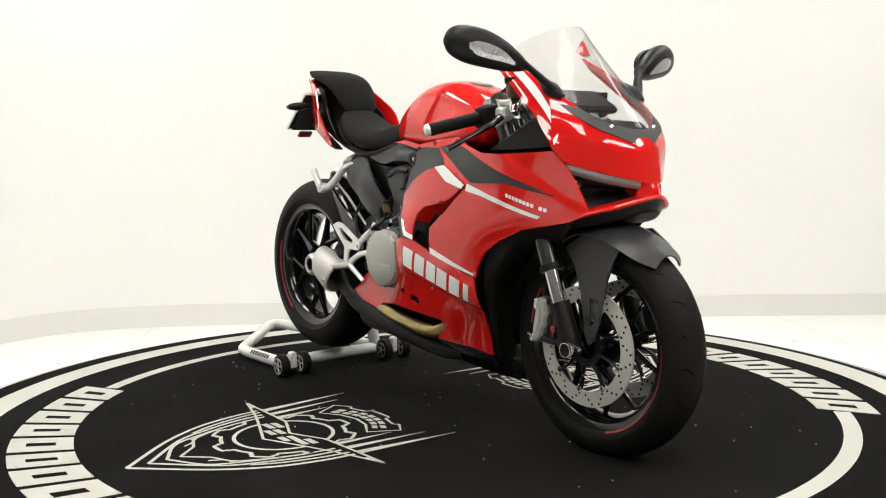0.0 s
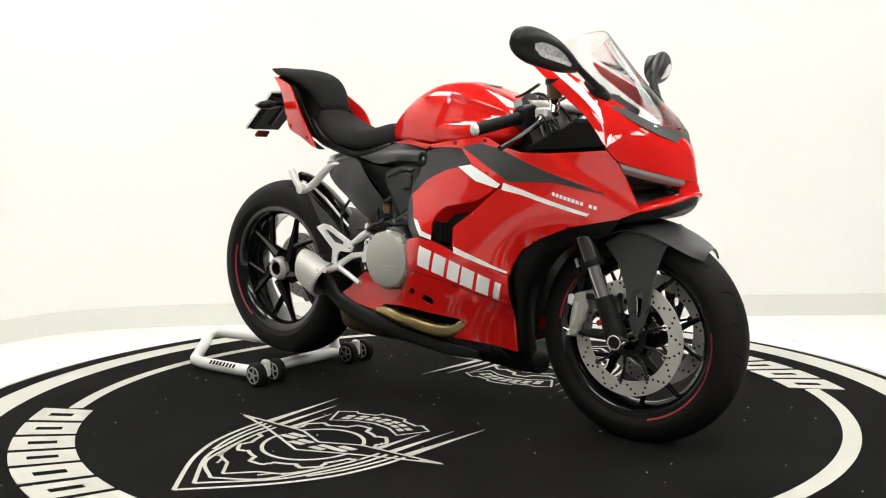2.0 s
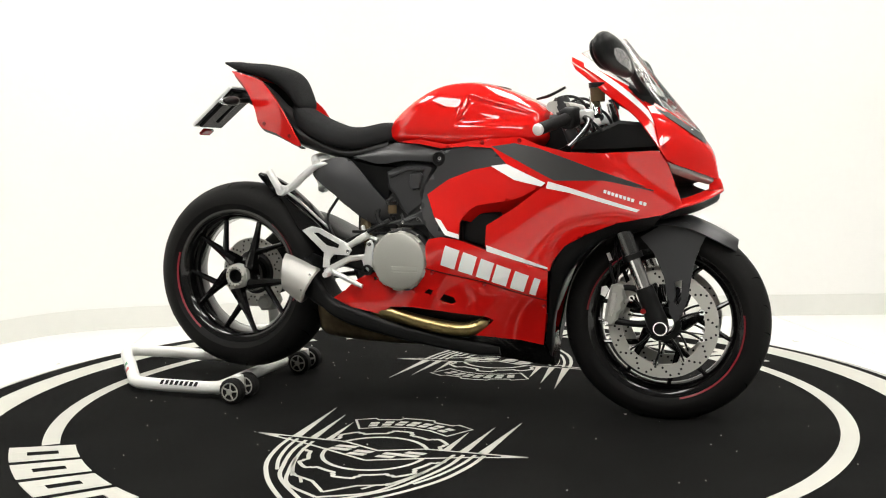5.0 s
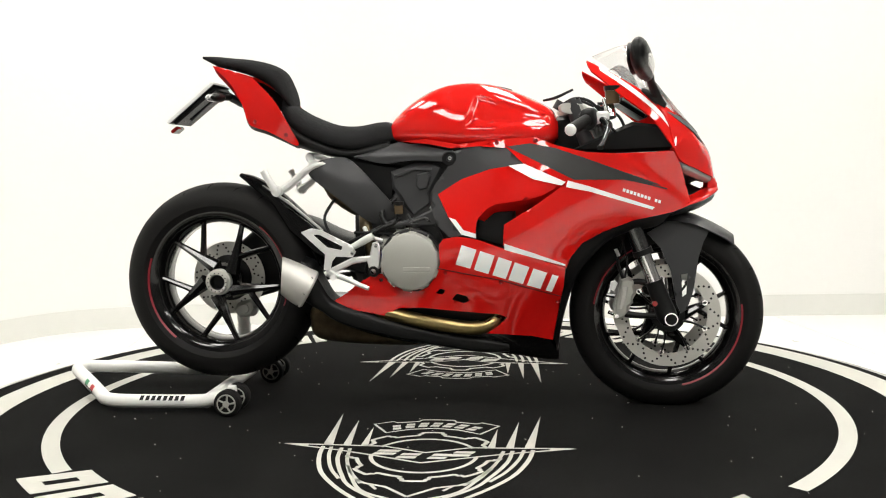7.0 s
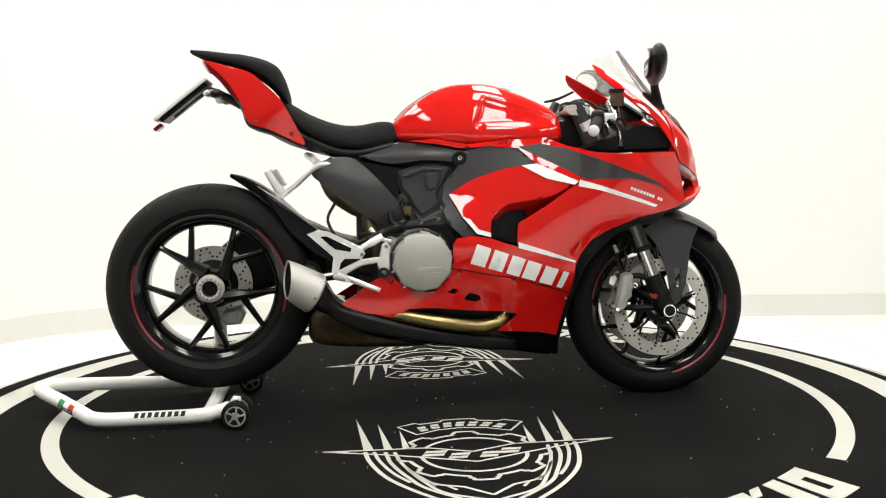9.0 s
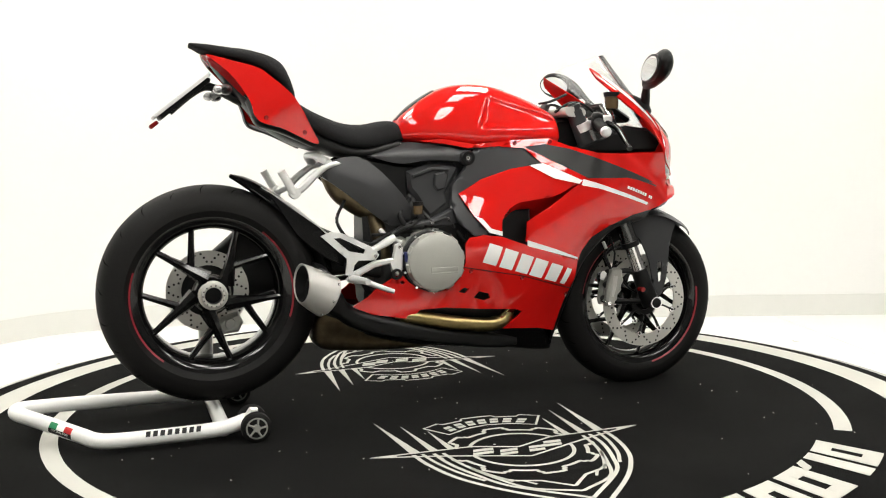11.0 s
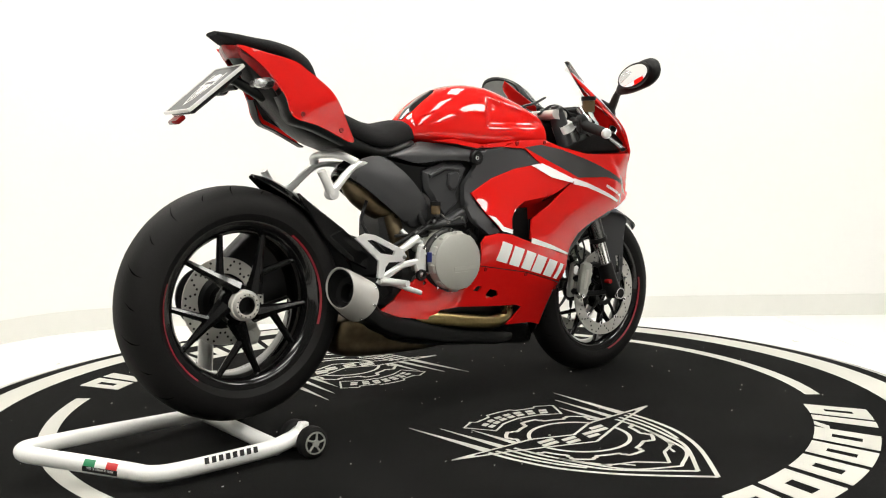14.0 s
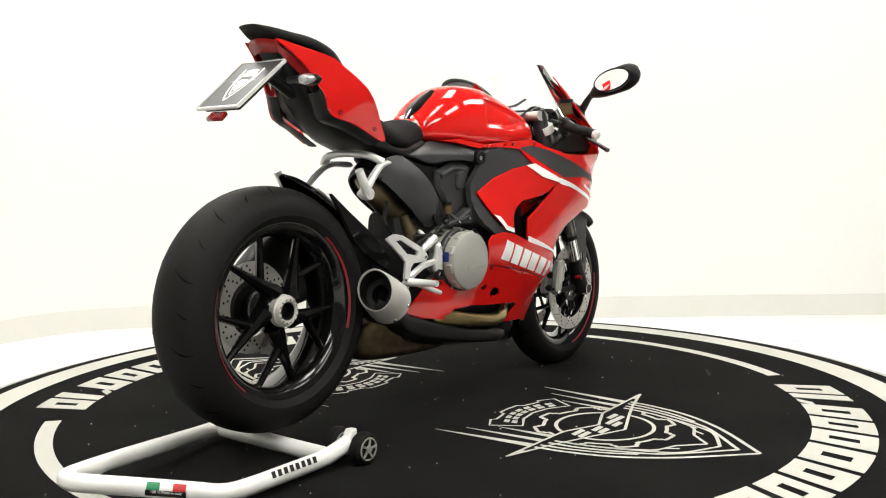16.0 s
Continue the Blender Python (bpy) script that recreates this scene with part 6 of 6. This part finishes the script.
        for lo in (0.0, 0.33, 0.67, 1.0):
            row = []
            for y, z0, z1, hh, hx, dz in ((0.245, -0.014, -0.008, 0.033, 0.024, -0.021), (0.275, -0.018, 0.005, 0.040, 0.0275, -0.011), (0.31, -0.022, 0.012, 0.046, 0.028, -0.001), (0.345, -0.020, 0.013, 0.044, 0.026, 0.0055), (0.368, -0.010, 0.005, 0.040, 0.0235, 0.0095)):
                z = z0 + (z1 - z0) * lo - 0.006
                row.append((1.352 - (y - 0.2) * 0.24 + hx * math.sqrt(max(0.05, 1 - (z / hh) ** 2)) + 0.0022, s * y, 1.048 + dz + z))
            rows.append(row)
        part("mirror_indicator", patch(rows, 20, 10, 0.003), LENSCELL, mir, "clear faceted indicator in the mirror")
        part("mirror_stem", tube([(1.390, s * 0.128, 0.938), (1.385, s * 0.150, 0.960), (1.365, s * 0.185, 0.995), (1.355, s * 0.215, 1.017)], [0.024, 0.015, 0.012, 0.014], 14, 14, flat=0.7), BLACK, mir)
        part("stem_foot", tube([(1.345, s * 0.134, 0.972), (1.385, s * 0.134, 0.945), (1.415, s * 0.126, 0.925)], [0.010, 0.022, 0.010], 12, 8), BLACK, mir)
        set_mirror(mir, s)


def set_mirror(mirror, s):
    """Mirrors stand a little further forward; the left one is folded in slightly."""
    for o in (mirror, *mirror.children):
        for v in o.data.vertices:
            w = max(0.0, min(1.0, (abs(v.co.y) - 0.13) / 0.08))
            v.co.x += 0.005 * w
            v.co.z -= 0.004 * w
            if s > 0:
                v.co.y -= 0.022 * w


def motorcycle():
    b = thing("motorcycle", "glossy red sports motorcycle with black wheels on a paddock stand", "motorcycle")
    tank(b)
    seats(b)
    tail(b)
    fairing(b)
    belly(b)
    engine(b)
    rear_end(b)
    front_end(b)
    cockpit(b)
    flare(b)
    settle(b)
    return b


def flare(bike):
    """The bodywork and fork stand a little wider towards the nose and narrower towards the tail."""
    straight = {o for w in bike.children if w.name.startswith(("front_wheel", "rear_wheel", "brake_disc", "sprocket", "rear_caliper", "swingarm", "hub_carrier")) for o in (w, *w.children_recursive)}
    for o in bike.children_recursive:
        if o in straight or o.type != "MESH":
            continue
        for v in o.data.vertices:
            add = (0.0367 * v.co.x - 0.028) * min(1.0, abs(v.co.y) / 0.09)
            v.co.y += add if v.co.y > 0 else -add


def settle(bike):
    """The tail end sits a little further forward and lower; each part moves whole but the pad."""
    for w in bike.children:
        if w.name.startswith(("pillion_seat", "tail_lamp", "undertail", "plate", "rear_indicator")):
            mean = sum(v.co.x for v in w.data.vertices) / len(w.data.vertices)
            for o in (w, *w.children_recursive):
                for v in o.data.vertices:
                    x = v.co.x if w.name.startswith(("pillion", "undertail")) else mean
                    k = max(0.0, min(1.2, (0.30 - x) / 0.35))
                    v.co.x += 0.018 * k
                    v.co.z -= 0.010 * k


room()
TABLE = turntable()
STAND = stand()
BIKE = motorcycle()


# ---- what moves: the table turns, with all that stands on it ----
def motions():
    rows = [(t, Matrix.Rotation(radians(a), 4, "Z")) for t, a in TURN]
    walk(TABLE, rows)
    walk(BIKE, [(t, m @ BIKE_AT) for t, m in rows])
    walk(STAND, [(t, m @ STAND_AT) for t, m in rows])


motions()
